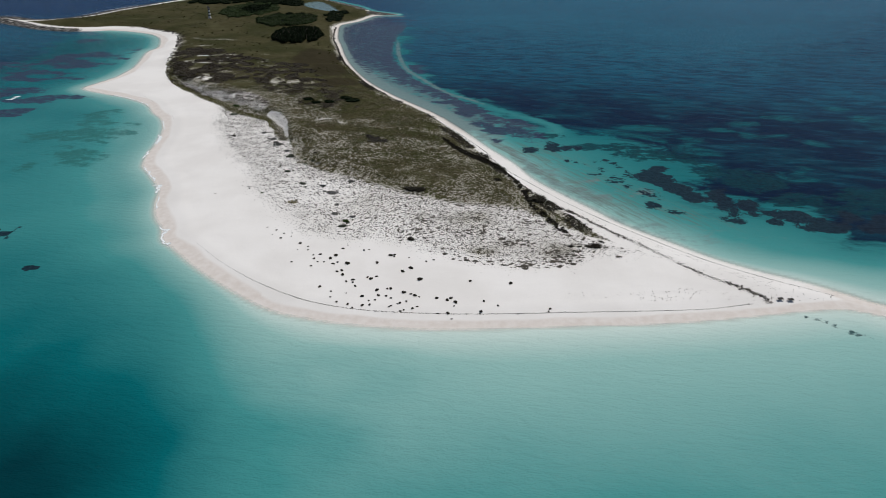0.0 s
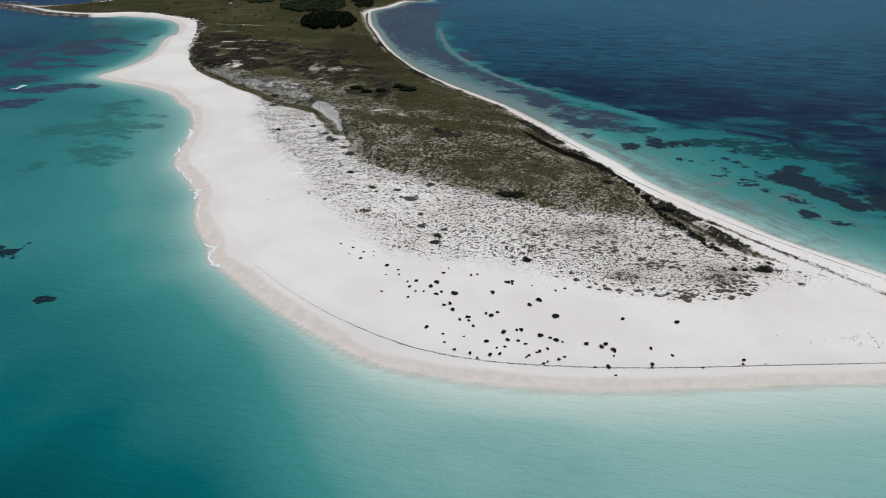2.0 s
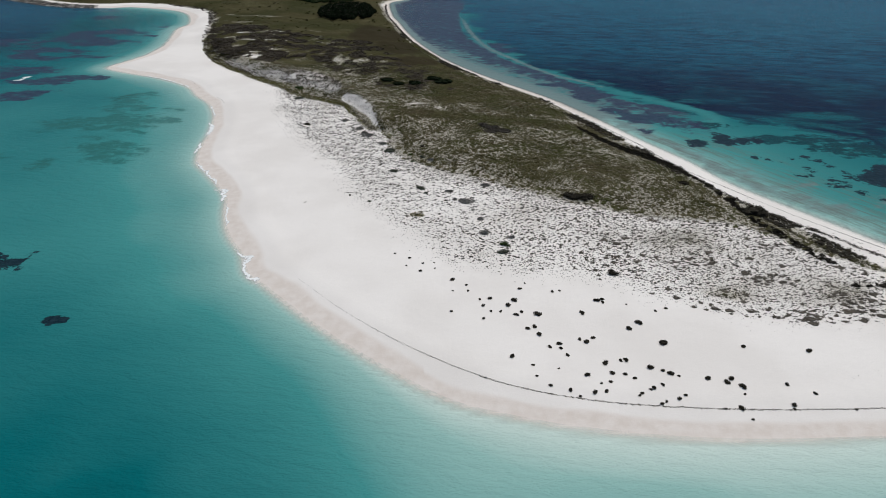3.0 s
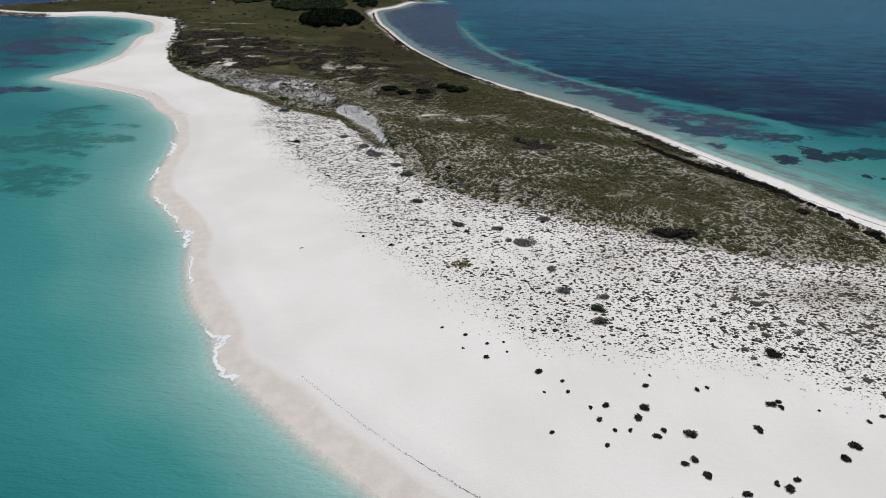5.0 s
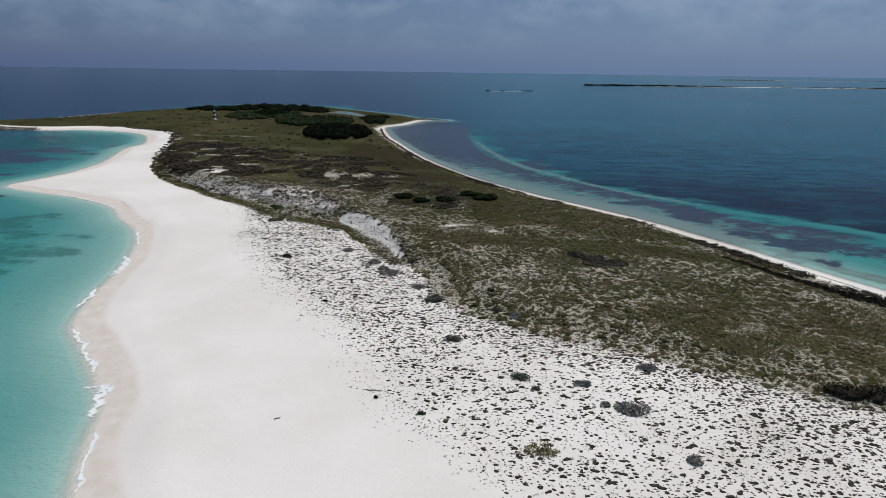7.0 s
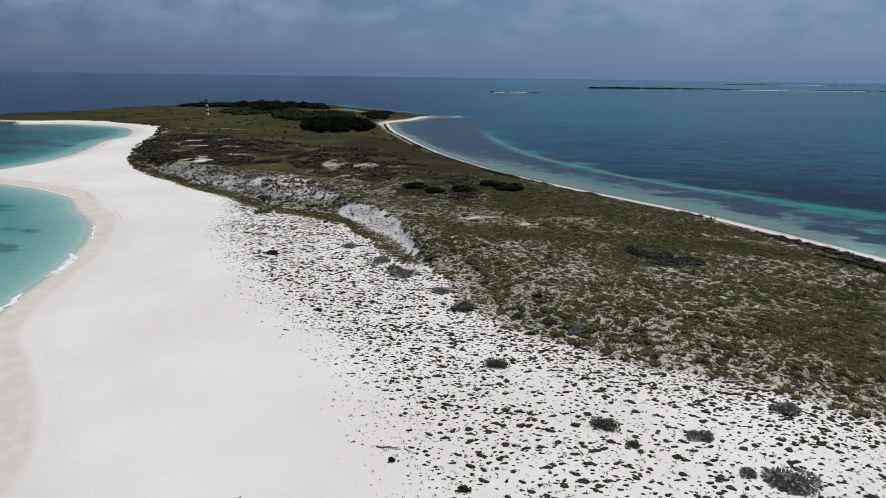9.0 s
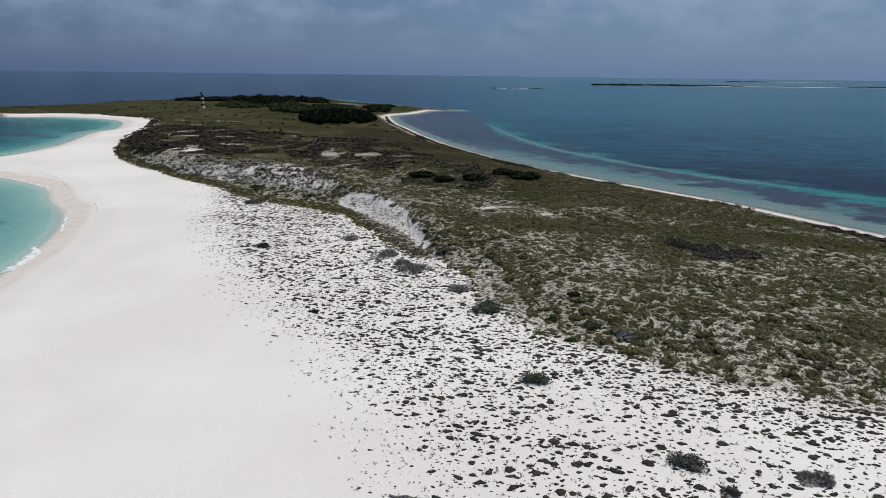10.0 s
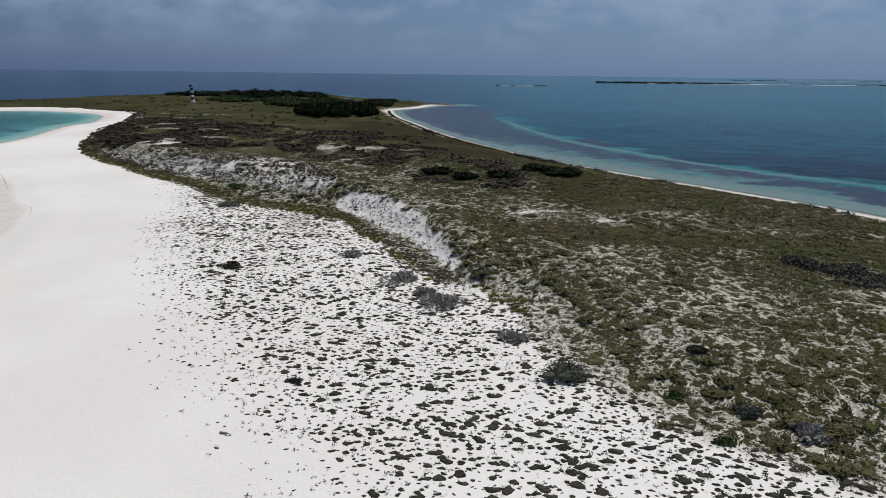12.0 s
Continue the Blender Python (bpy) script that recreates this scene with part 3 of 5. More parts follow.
off = np.maximum(-D_SHORE, 0)
south_bank = step(-88, -20, PX) * step(215, 170, PY)
east_bank = step(20, 60, PX) * step(170, 215, PY) * step(420, 300, PY)
reach = 15 + 50 * south_bank + 5 * east_bank
deep = 1 - np.exp(-off / (reach * 1.55))
deep = np.clip(deep * (0.61 + 0.08 * value_noise(PX, PY, 45, 41, 3)), 0, 1)
deep += 0.05 * step(-62, -112, PX + 0.10 * (PY - 120) + 12 * value_noise(PX, PY, 50, 95, 4)) * step(4, 45, off) * step(270, 185, PY)
# cloud shadows over the south bank, painted as deeper water
CLOUD_SHADE = [(-27, 141, 28, 12), (-65, 121, 11, 9), (-38, 118, 20, 13), (-113, 139, 11, 15), (-101, 112, 9, 13)]
deep += (0.04 + 0.07 * value_noise(PX, PY * 1.3, 20, 97, 4)) * blobs(CLOUD_SHADE, PX, PY) * step(3, 16, off)
deep += 0.32 * step(-45, -92, PX) * step(155, 105, PY)
deep += 0.3 * step(300, 700, np.hypot(PX + 90, PY - 300)) * (PX < 0)
deep += 0.12 * step(385, 440, PY + 14 * value_noise(PX, PY, 30, 99, 3)) * step(-215, -240, PX) * step(5, 20, off) * (PY < 700)
deep -= 0.12 * step(-95, -125, PX) * step(185, 225, PY) * step(390, 340, PY) * step(6, 26, off)
sea_side = signed(OPEN_SEA, PX, PY)
blue = np.clip(0.55 + sea_side / 45 + 0.45 * value_noise(PX * 0.8, PY * 1.3, 30, 43, 5) * step(700, 350, np.hypot(PX, PY - 300)), 0, 1)
blue = np.maximum(blue, step(-360, -460, PX) * step(690, 760, PY))
blue = np.maximum(blue, step(930, 1050, PY))
blue = np.maximum(blue, 0.9 * step(660, 740, PY) * (PX > -160) * step(4, 14, off))
blue = np.maximum(blue, step(-270, -400, PX + 20 * value_noise(PX, PY, 40, 98, 3)) * 0.75 * step(300, 420, PY))
# paler sand patches under the open sea, and the pale strip between the weed and the deep water
TEAL = [(112, 356, 14, 12), (122, 344, 13, 13), (130.5, 329.4, 10, 9), (139, 320.6, 8, 7), (184.5, 348.4, 12, 4.6), (163, 361.1, 6, 4), (188.4, 372.7, 6, 5), (211.2, 337, 5, 4), (266.3, 374.9, 10, 15),
        (224, 382, 15, 9), (258.4, 405.4, 11, 8), (174, 287, 12, 7), (99.5, 359.3, 12, 8)]
teal = 0.75 * ragged(TEAL, PX, PY, 14, 57, 1.3) * step(-4, 10, sea_side)
STRIP = smooth_line([(-48, 660), (-42, 617), (-38, 567), (-28.5, 511), (-16.5, 482), (-6, 458), (4, 438), (16, 425.5), (27.5, 411), (38, 397), (49, 386), (60, 376), (68, 362), (64, 349)], False, 3)
strip = np.exp(-(near_line(STRIP, PX, PY) / np.interp(PY, [350, 400, 480, 560, 640], [5.5, 3.0, 2.8, 3.0, 2.4])) ** 2) * step(680, 590, PY) * (PX > -70)
deep = np.where(PX > -110, np.maximum(deep, 0.50 * step(345, 375, PY) * step(6, 16, off)), deep)
deep = np.where(strip > 0.02, deep * (1 - strip) + np.interp(PY, [360, 420], [0.40, 0.5]) * strip, deep)
blue *= 1 - np.interp(PY, [360, 420, 560], [0.85, 0.4, 0.2]) * strip
blue *= 1 - 0.35 * step(700, 1500, PX) * step(500, 900, PY)
band = 0.74 * step(340, 375, PY) * step(760, 690, PY + 25 * value_noise(PX, PY, 30, 67, 3)) * step(-7, -13, sea_side) * (PX > -125) * step(2, 9, off)
weed = np.clip(0.44 + (signed(WEED, PX, PY) + 3 * value_noise(PX, PY, 18, 45, 3)) / 22, 0, 0.72) * step(3, 10, off) * (1 - 0.8 * strip)
weed = np.maximum(weed, band)
weed = weed * (1 - 0.75 * step(30, 9, off + 9 * value_noise(PX, PY, 12, 94, 3)) * (PX > -110) * step(560, 440, PY))
weed = np.maximum(weed, 0.85 * ragged([(12.3, 414.2, 12, 8), (24.7, 396, 12, 9), (-3.6, 434.1, 11, 10), (-27.5, 504.4, 10, 20), (-46.8, 556.6, 11, 34), (28.4, 363.8, 9, 7), (50.1, 370.5, 9, 5), (41.1, 358.4, 7, 4),
                                       (37.1, 353.7, 4.4, 3), (30.6, 336.7, 3.6, 4), (-70, 640, 16, 40), (-70, 735, 26, 30)], PX, PY, 12, 59, 1.0) * (1 - strip) * step(3, 12, off))
# dark reefs: heads on the pale bed, and a broken chain along its outer rim
REEF = [(103, 287.5, 9.5, 8.5), (109.6, 297, 4.6, 5), (110.8, 274.5, 7, 9.5), (115, 264.4, 5.4, 7), (107, 281, 7, 7), (94.2, 254.7, 3, 3), (102.3, 247.2, 3.2, 2.8), (121.6, 239.3, 4.2, 2.2), (48, 323.5, 4.6, 5), (60, 328, 5.8, 8),
        (69, 328, 6, 4.4), (27, 338.5, 3.4, 5)]
CHAIN = [(127.1, 262, 3.6, 10), (135.4, 254.7, 4, 5.6), (142.2, 246.2, 5.4, 3), (140.8, 239.7, 2, 2.4), (153.1, 243.7, 4.9, 4.4), (158.4, 240, 3.9, 5), (163.7, 234.3, 4.2, 3.8), (175.2, 244.1, 3.4, 4.6), (179.4, 235.1, 5.3, 3.6),
         (153.7, 233.1, 2.8, 2), (190, 240, 7, 4), (200, 233, 8, 4)]
DOTS = [(64.9, 308.5), (69, 307), (73.8, 303.2), (79, 307.3), (80.5, 297.1), (73.5, 291), (78.6, 291.1), (88.1, 305.1), (89.6, 299.6), (85.2, 309), (98.6, 263.1), (92.3, 293.6)]
reef = patches(REEF, PX, PY, 1.2) * step(3, 14, off)
reef = np.maximum(reef, patches([(x, y, 1.45 * rx, 1.4 * ry) for x, y, rx, ry in CHAIN], PX, PY, 1.7))
reef = np.maximum(reef, 0.56 * patches([(84.4, 283.5, 6, 6), (88, 276, 4, 4), (93, 290, 6, 5), (96, 268, 6, 6)], PX, PY, 0.7))
reef = np.maximum(reef, patches([(x, y, 1.7, 1.5) for x, y in DOTS], PX, PY, 0.5))
# sea grass between the pale bed and the deep water
GRASS = [(150.1, 284, 17, 15), (163.2, 261.3, 16, 9), (177.2, 250, 14, 7), (134.9, 294.6, 10, 10), (110.7, 318, 19, 9), (90, 330, 19, 7), (126.8, 312.5, 11, 8), (62.8, 349, 8, 5), (200, 262, 20, 14), (230, 246, 26, 12)]
grass = 0.8 * patches(GRASS, PX, PY, 1.6)
ROW = np.array([(117.5, 170.6), (121.6, 167.4), (127.8, 162.2), (134, 157)])
grass = np.maximum(grass, 0.62 * step(1.5, 0.2, near_line(ROW, PX, PY)))
WEST_WEED = [(-294.5, 428.6, 13, 9), (-269.4, 416.4, 16, 8), (-255, 418.5, 13, 5), (-272.6, 388.7, 9, 7), (-295.4, 546.2, 22, 10), (-283.4, 468.1, 15, 6), (-299, 508.2, 18, 9), (-327.2, 613.5, 10, 9), (-265.5, 573.5, 6, 10),
             (-300, 489.9, 18, 5), (-303.4, 527.6, 28, 8), (-317.5, 466.9, 12, 7), (-330, 430, 26, 9), (-325, 392, 20, 8), (-350, 500, 40, 12)]
weed = np.maximum(weed, 0.74 * ragged([(x, y, 1.35 * rx, 1.3 * ry) for x, y, rx, ry in WEST_WEED], PX, PY, 14, 49, 1.1) * step(4, 14, off))
reef = np.maximum(reef, 0.8 * ragged([(-173, 225.5, 5, 3), (-147, 197, 2.5, 1.2)], PX, PY, 5, 55, 1.3))
along = value_noise(PX, PY, 26, 51, 3)
foam = 0.25 * np.exp(-((off - 1.4 - 1.5 * (along + 0.3)) / 2.2) ** 2) * step(-92, -106, PX) * step(-0.15, 0.35, along) * step(470, 440, PY) * (off > 0)
foam = np.maximum(foam, 0.55 * np.exp(-((off - 5) / 5.0) ** 2) * step(-60, -250, PX) * step(690, 720, PY) * step(-0.3, 0.2, along))
foam = np.maximum(foam, blobs([(-284.5, 412.5, 1.9, 3), (-284, 416, 1.9, 4), (-283, 419.5, 1.8, 3)], PX, PY))
foam = np.maximum(foam, blobs([(-59.7, 788, 14, 4), (-85, 805.7, 6, 10)], PX, PY) * 0.7)
shoal_sheen = np.maximum(np.maximum(band * 0.85, 0.75 * strip * step(385, 430, PY)), 0.70 * np.exp(-((off - 9 - 4 * along) / 5.0) ** 2) * step(235, 262, PY) * step(380, 360, PY) * (PX > 0))
shoal_sheen = np.maximum(shoal_sheen, 0.42 * step(60, 8, off) * step(20, 60, PX) * step(190, 225, PY) * step(400, 360, PY))
shoal_sheen = np.maximum(shoal_sheen, 0.6 * ragged([(50.5, 294.3, 10, 5), (61.1, 280.5, 11, 5), (65.7, 271.1, 9, 3.5), (67.5, 262.2, 8, 3), (30, 345, 12, 8), (92, 268, 10, 5)], PX, PY, 8, 63, 1.0))
# the lagoon's reflected sky is painted with the pale bed colour
shoal_sheen = np.where(D_LAGOON > -6, 1.2, shoal_sheen)
shoal_sheen = np.maximum(shoal_sheen, 0.95 * step(30, 4, off) * step(330, 370, PY) * step(-130, -110, PX) * (PY < 780))
drift = step(46, 26, off) * step(2, 7, off) * step(225, 245, PY) * step(345, 325, PY) * (PX > 0)
silt = np.zeros(PX.shape)
silt = np.maximum(silt, 0.72 * ragged([(-197.9, 348, 17, 20), (-211.8, 339, 16, 8), (-179.6, 348.5, 7, 7), (-187.6, 311.4, 15, 10), (-192.9, 366.7, 12, 6), (-226.8, 330.5, 9, 5), (-206.7, 295.4, 8, 7), (-186.5, 302.3, 8, 6),
                                       (-208.5, 379.8, 12, 8), (-234, 300, 14, 7)], PX, PY, 11, 53, 0.9) * step(6, 16, off))
veil = np.where(D_SHORE > -0.0, 0.0, step(0.0, np.where(PX > 0, np.where(PY < 176, 1.8, 3.6), 2.6), off) * 0.97) + step(6, 30, off) * 0.03
veil = np.where(D_LAGOON > -6, step(-1, 4, D_LAGOON), veil)
weed = np.where(D_LAGOON > -6, 0.1, weed)
deep = np.where(D_LAGOON > -6, 0.6, deep)
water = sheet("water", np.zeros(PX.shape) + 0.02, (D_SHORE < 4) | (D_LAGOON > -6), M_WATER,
              {"deep": np.clip(deep, 0, 1.1), "blue": blue, "weed": weed, "reef": reef, "foam": foam, "veil": veil, "silt": silt, "teal": teal, "shoal_sheen": shoal_sheen, "grass": grass, "drift": drift,
               # painted haze and sky sheen, growing with distance
               "offing_haze": 0.9 * step(240, 560, np.hypot(PX + 90, PY - 260)) * (1 - 0.7 * step(0.95, 1.4, (PX + 90) / np.maximum(PY - 250, 20))),
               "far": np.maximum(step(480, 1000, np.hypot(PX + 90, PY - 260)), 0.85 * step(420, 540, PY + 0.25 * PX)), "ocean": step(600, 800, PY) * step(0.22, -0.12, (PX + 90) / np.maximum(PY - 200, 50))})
tagged(water, "calm turquoise and deep blue sea with reef patches", "water", kind="structure")


# ---------------------------------------------------------------- builders for things
def part(name, me, parent=None, label="", at=None):
    """A mesh as one object, under a thing or a part."""
    ob = new(name, me)
    if parent is not None:
        ob.parent = parent
    if at is not None:
        ob.matrix_basis = at
    return tagged(ob, label) if label else ob


def bm_mesh(name, bm, mat, smooth=False):
    me = bpy.data.meshes.new(name)
    for f in bm.faces:
        f.smooth = smooth
    bm.to_mesh(me)
    bm.free()
    me.materials.append(mat)
    return me


def box(bm, size, at=(0, 0, 0), turn=(0, 0, 0), bevel=0.0):
    m = pose(*at, *turn) @ Matrix.Diagonal((*size, 1))
    vs = bmesh.ops.create_cube(bm, size=1, matrix=m)["verts"]
    if bevel:
        es = {e for v in vs for e in v.link_edges}
        bmesh.ops.bevel(bm, geom=list(es), offset=bevel, segments=1, affect="EDGES")


def rod(bm, a, b, ra, rb, sides=7):
    a, b = Vector(a), Vector(b)
    m = Matrix.Translation((a + b) / 2) @ (b - a).to_track_quat("Z", "Y").to_matrix().to_4x4()
    bmesh.ops.create_cone(bm, cap_ends=True, segments=sides, radius1=ra, radius2=rb, depth=(b - a).length, matrix=m)


def ball():
    """A round core of 32 faces, radius 1."""
    bm = bmesh.new()
    bmesh.ops.create_icosphere(bm, subdivisions=1, radius=1)
    v = np.array([p.co[:] for p in bm.verts])
    f = np.array([[p.index for p in q.verts] for q in bm.faces])
    bm.free()
    return v, f


BALL_V, BALL_F = ball()


def foliage(seed, lumps, leaves, rx, ry, h, leaf, core=0.86, spiky=0.0):
    """Verts, faces and tint of a mass of leaves on a few lumps, with an uneven outline. It stands on z = 0."""
    r = np.random.RandomState(seed)
    V, F, T, n = [], [], [], 0
    cx, cz = [], []
    for i in range(lumps):
        a, q = r.uniform(0, 6.283), (0.62 * math.sqrt(r.uniform()) if lumps > 1 else 0.0)
        w = r.uniform(0.36, 0.56) if lumps > 1 else 1.0
        hh = h * r.uniform(0.62, 1.0) * (1 - 0.45 * q)
        c, s = np.array([q * rx * math.cos(a), q * ry * math.sin(a), hh * 0.38]), np.array([w * rx, w * ry, hh * 0.62])
        cx.append(c), cz.append(s)
        v = BALL_V * (1 + 0.22 * r.uniform(-1, 1, (len(BALL_V), 1))) * s * core + c
        v[:, 2] = np.maximum(v[:, 2], -0.03)
        if core:
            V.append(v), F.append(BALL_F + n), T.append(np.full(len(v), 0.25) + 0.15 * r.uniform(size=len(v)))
            n += len(v)
    k = r.randint(0, lumps, leaves)
    c, s = np.array(cx)[k], np.array(cz)[k]
    d = r.normal(size=(leaves, 3))
    d[:, 2] = np.abs(d[:, 2]) - 0.25
    d /= np.linalg.norm(d, axis=1)[:, None]
    p = c + d * s * (r.uniform(0.85, 1.12, (leaves, 1)) if core else np.sqrt(r.uniform(0.02, 1.15, (leaves, 1))))
    p[:, 2] = np.maximum(p[:, 2], 0.02)
    u = r.normal(size=(leaves, 3)) + d * spiky * 3
    u /= np.linalg.norm(u, axis=1)[:, None]
    w = np.cross(u, d + 0.5 * r.normal(size=(leaves, 3)))
    w /= np.linalg.norm(w, axis=1)[:, None] + 1e-6
    ln = leaf * r.uniform(0.6, 1.35, (leaves, 1))
    q = np.stack([p - u * ln * 0.6, p + w * ln * 0.34, p + u * ln * 0.8, p - w * ln * 0.34], 1).reshape(-1, 3)
    i = np.arange(leaves)[:, None] * 4 + n
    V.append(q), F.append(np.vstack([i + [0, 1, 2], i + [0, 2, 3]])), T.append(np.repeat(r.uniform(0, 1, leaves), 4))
    return np.vstack(V), np.vstack(F), np.concatenate(T)


def leaf_mesh(name, vft, mat):
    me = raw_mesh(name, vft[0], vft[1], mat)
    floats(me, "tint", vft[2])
    return me


def strew(name, kinds, x, y, size, mat, label, category, squash=None, wide=1.0, sink=0.0, seed=1, spin=True, level=None):
    """Many small plants or stones in one mesh: kinds are leaf masses of radius about 1."""
    r = np.random.RandomState(seed)
    n = len(x)
    z = sample(PZ, x, y) - sink if level is None else np.full(n, level)
    which = r.randint(0, len(kinds), n)
    turn = r.uniform(0, 6.283, n) if spin else r.normal(0, 0.35, n)
    tall = r.uniform(0.75, 1.25, n) if squash is None else squash
    shade = r.uniform(-0.3, 0.3, n)
    V, F, T, base = [], [], [], 0
    for k, (v, f, t) in enumerate(kinds):
        i = np.nonzero(which == k)[0]
        if not len(i):
            continue
        c, s, g = np.cos(turn[i])[:, None], np.sin(turn[i])[:, None], size[i][:, None]
        px, py = v[None, :, 0] * g * wide, v[None, :, 1] * g
        P = np.stack([px * c - py * s + x[i][:, None], px * s + py * c + y[i][:, None], v[None, :, 2] * g * tall[i][:, None] + z[i][:, None]], -1)
        V.append(P.reshape(-1, 3))
        F.append((f[None] + (np.arange(len(i)) * len(v))[:, None, None]).reshape(-1, 3) + base)
        T.append(np.clip(t[None] + shade[i][:, None], 0, 1).ravel())
        base += len(i) * len(v)
    me = raw_mesh(name, np.vstack(V), np.vstack(F), mat)
    floats(me, "tint", np.concatenate(T))
    return tagged(new(name, me), label, category, kind="stuff")


def spread(x0, x1, y0, y1, cell, seed):
    """Places on a shaken grid, and a random number for each."""
    r = np.random.RandomState(seed)
    gx, gy = np.meshgrid(np.arange(x0, x1, cell), np.arange(y0, y1, cell))
    x, y = gx.ravel() + r.uniform(-0.6, 0.6, gx.size) * cell, gy.ravel() + r.uniform(-0.6, 0.6, gx.size) * cell
    return x, y, r.uniform(size=gx.size)


def plant_all(kinds, spots):
    """Sets each kind down at the first of its poses and copies it to the others. spots: (which, pose)."""
    at = [[m for k, m in spots if k == i] for i in range(len(kinds))]
    for kind, ms in zip(kinds, at):
        for m in ms[1:]:
            copy_thing(kind, m)
        kind.matrix_basis = ms[0]


def ground_z(x, y):
    return float(sample(PZ, x, y))


# ---------------------------------------------------------------- lighthouse
def lighthouse(x, y):
    top = new("lighthouse")
    top.location = (x, y, ground_z(x, y) - 0.05)
    tagged(top, "banded black and white lighthouse tower with solar panel", "lighthouse")
    bm = bmesh.new()
    bmesh.ops.create_cone(bm, cap_ends=True, segments=24, radius1=1.9, radius2=1.8, depth=0.5, matrix=pose(0, 0, 0.25))
    part("plinth", bm_mesh("plinth", bm, M_WHITE), top)
    h, r0, r1, n = 9.4, 1.28, 0.98, 6
    for i in range(n):
        a, b = i / n, (i + 1) / n
        bm = bmesh.new()
        bmesh.ops.create_cone(bm, cap_ends=True, segments=28, radius1=r0 + (r1 - r0) * a, radius2=r0 + (r1 - r0) * b, depth=h / n, matrix=pose(0, 0, 0.5 + h * (a + b) / 2))
        part("tower_band", bm_mesh("tower_band", bm, M_BLACK if i % 2 else M_WHITE, True), top, "black painted band" if i % 2 else "white painted band")
    z = 0.5 + h
    bm = bmesh.new()
    bmesh.ops.create_cone(bm, cap_ends=True, segments=28, radius1=1.3, radius2=1.35, depth=0.16, matrix=pose(0, 0, z + 0.08))
    part("gallery", bm_mesh("gallery", bm, M_BLACK), top)
    bm = bmesh.new()
    for i in range(12):
        a = i * math.pi / 6
        rod(bm, (1.25 * math.cos(a), 1.25 * math.sin(a), z + 0.14), (1.25 * math.cos(a), 1.25 * math.sin(a), z + 1.1), 0.025, 0.025, 5)
        b = a + math.pi / 6
        for k in (0.6, 1.1):
            rod(bm, (1.25 * math.cos(a), 1.25 * math.sin(a), z + k), (1.25 * math.cos(b), 1.25 * math.sin(b), z + k), 0.02, 0.02, 5)
    part("railing", bm_mesh("railing", bm, M_BLACK), top)
    bm = bmesh.new()
    rod(bm, (0, 0, z + 0.16), (0, 0, z + 0.9), 0.30, 0.26, 12)
    rod(bm, (0, 0, z + 0.9), (0, 0, z + 1.15), 0.34, 0.10, 12)
    part("lantern", bm_mesh("lantern", bm, M_STEEL), top)
    bm = bmesh.new()
    rod(bm, (-0.55, 0.1, z + 0.16), (-0.55, 0.1, z + 1.7), 0.05, 0.05, 6)
    part("panel_mast", bm_mesh("panel_mast", bm, M_STEEL), top)
    bm = bmesh.new()
    box(bm, (1.9, 0.08, 1.5), (-0.6, 0.1, z + 1.75), (38, 0, 12), 0.02)
    panel = part("solar_panel", bm_mesh("solar_panel", bm, M_PANEL), top, "dark tilted solar panel")
    bm = bmesh.new()
    lean = pose(-0.6, 0.1, z + 1.75, 38, 0, 12)
    for size, at in (((1.98, 0.12, 0.07), (0, 0, 0.76)), ((1.98, 0.12, 0.07), (0, 0, -0.76)), ((0.07, 0.12, 1.45), (0.97, 0, 0)), ((0.07, 0.12, 1.45), (-0.97, 0, 0))):
        bmesh.ops.create_cube(bm, size=1, matrix=lean @ pose(*at) @ Matrix.Diagonal((*size, 1)))
    part("panel_frame", bm_mesh("panel_frame", bm, M_STEEL), panel, "grey metal frame")


lighthouse(-255.5, 729.1)


# ---------------------------------------------------------------- beach shelters and driftwood
def beach_shelter(x, y, turn):
    top = new("beach_shelter")
    top.matrix_basis = pose(x, y, ground_z(x, y) - 0.02, 0, 0, turn) @ Matrix.Diagonal((0.78, 0.66, 0.44, 1))
    tagged(top, "small beach shelter with dark canopy on thin posts", "shelter", "beach shelters on the sand tip")
    bm = bmesh.new()
    bmesh.ops.create_grid(bm, x_segments=8, y_segments=5, size=1.0, matrix=Matrix.Diagonal((1.25, 0.85, 1, 1)))
    for v in bm.verts:
        v.co.z = 1.72 + 0.16 * v.co.y - 0.05 * (1 - (v.co.x / 1.25) ** 2) + 0.02 * math.sin(7 * v.co.x)
    under = bmesh.ops.extrude_face_region(bm, geom=bm.faces[:])
    for v in under["geom"]:
        if isinstance(v, bmesh.types.BMVert):
            v.co.z -= 0.07
    bmesh.ops.recalc_face_normals(bm, faces=bm.faces[:])
    part("canopy", bm_mesh("canopy", bm, M_CANVAS), top, "dark weathered canopy")
    for sx in (-1.12, 1.12):
        for sy in (-0.74, 0.74):
            bm = bmesh.new()
            rod(bm, (sx, sy, -0.1), (sx, sy, 1.64 + 0.16 * sy), 0.045, 0.04, 6)
            part("post", bm_mesh("post", bm, M_DRIFT), top)


beach_shelter(113.6, 178.4, 8)
beach_shelter(117, 178.1, 3)


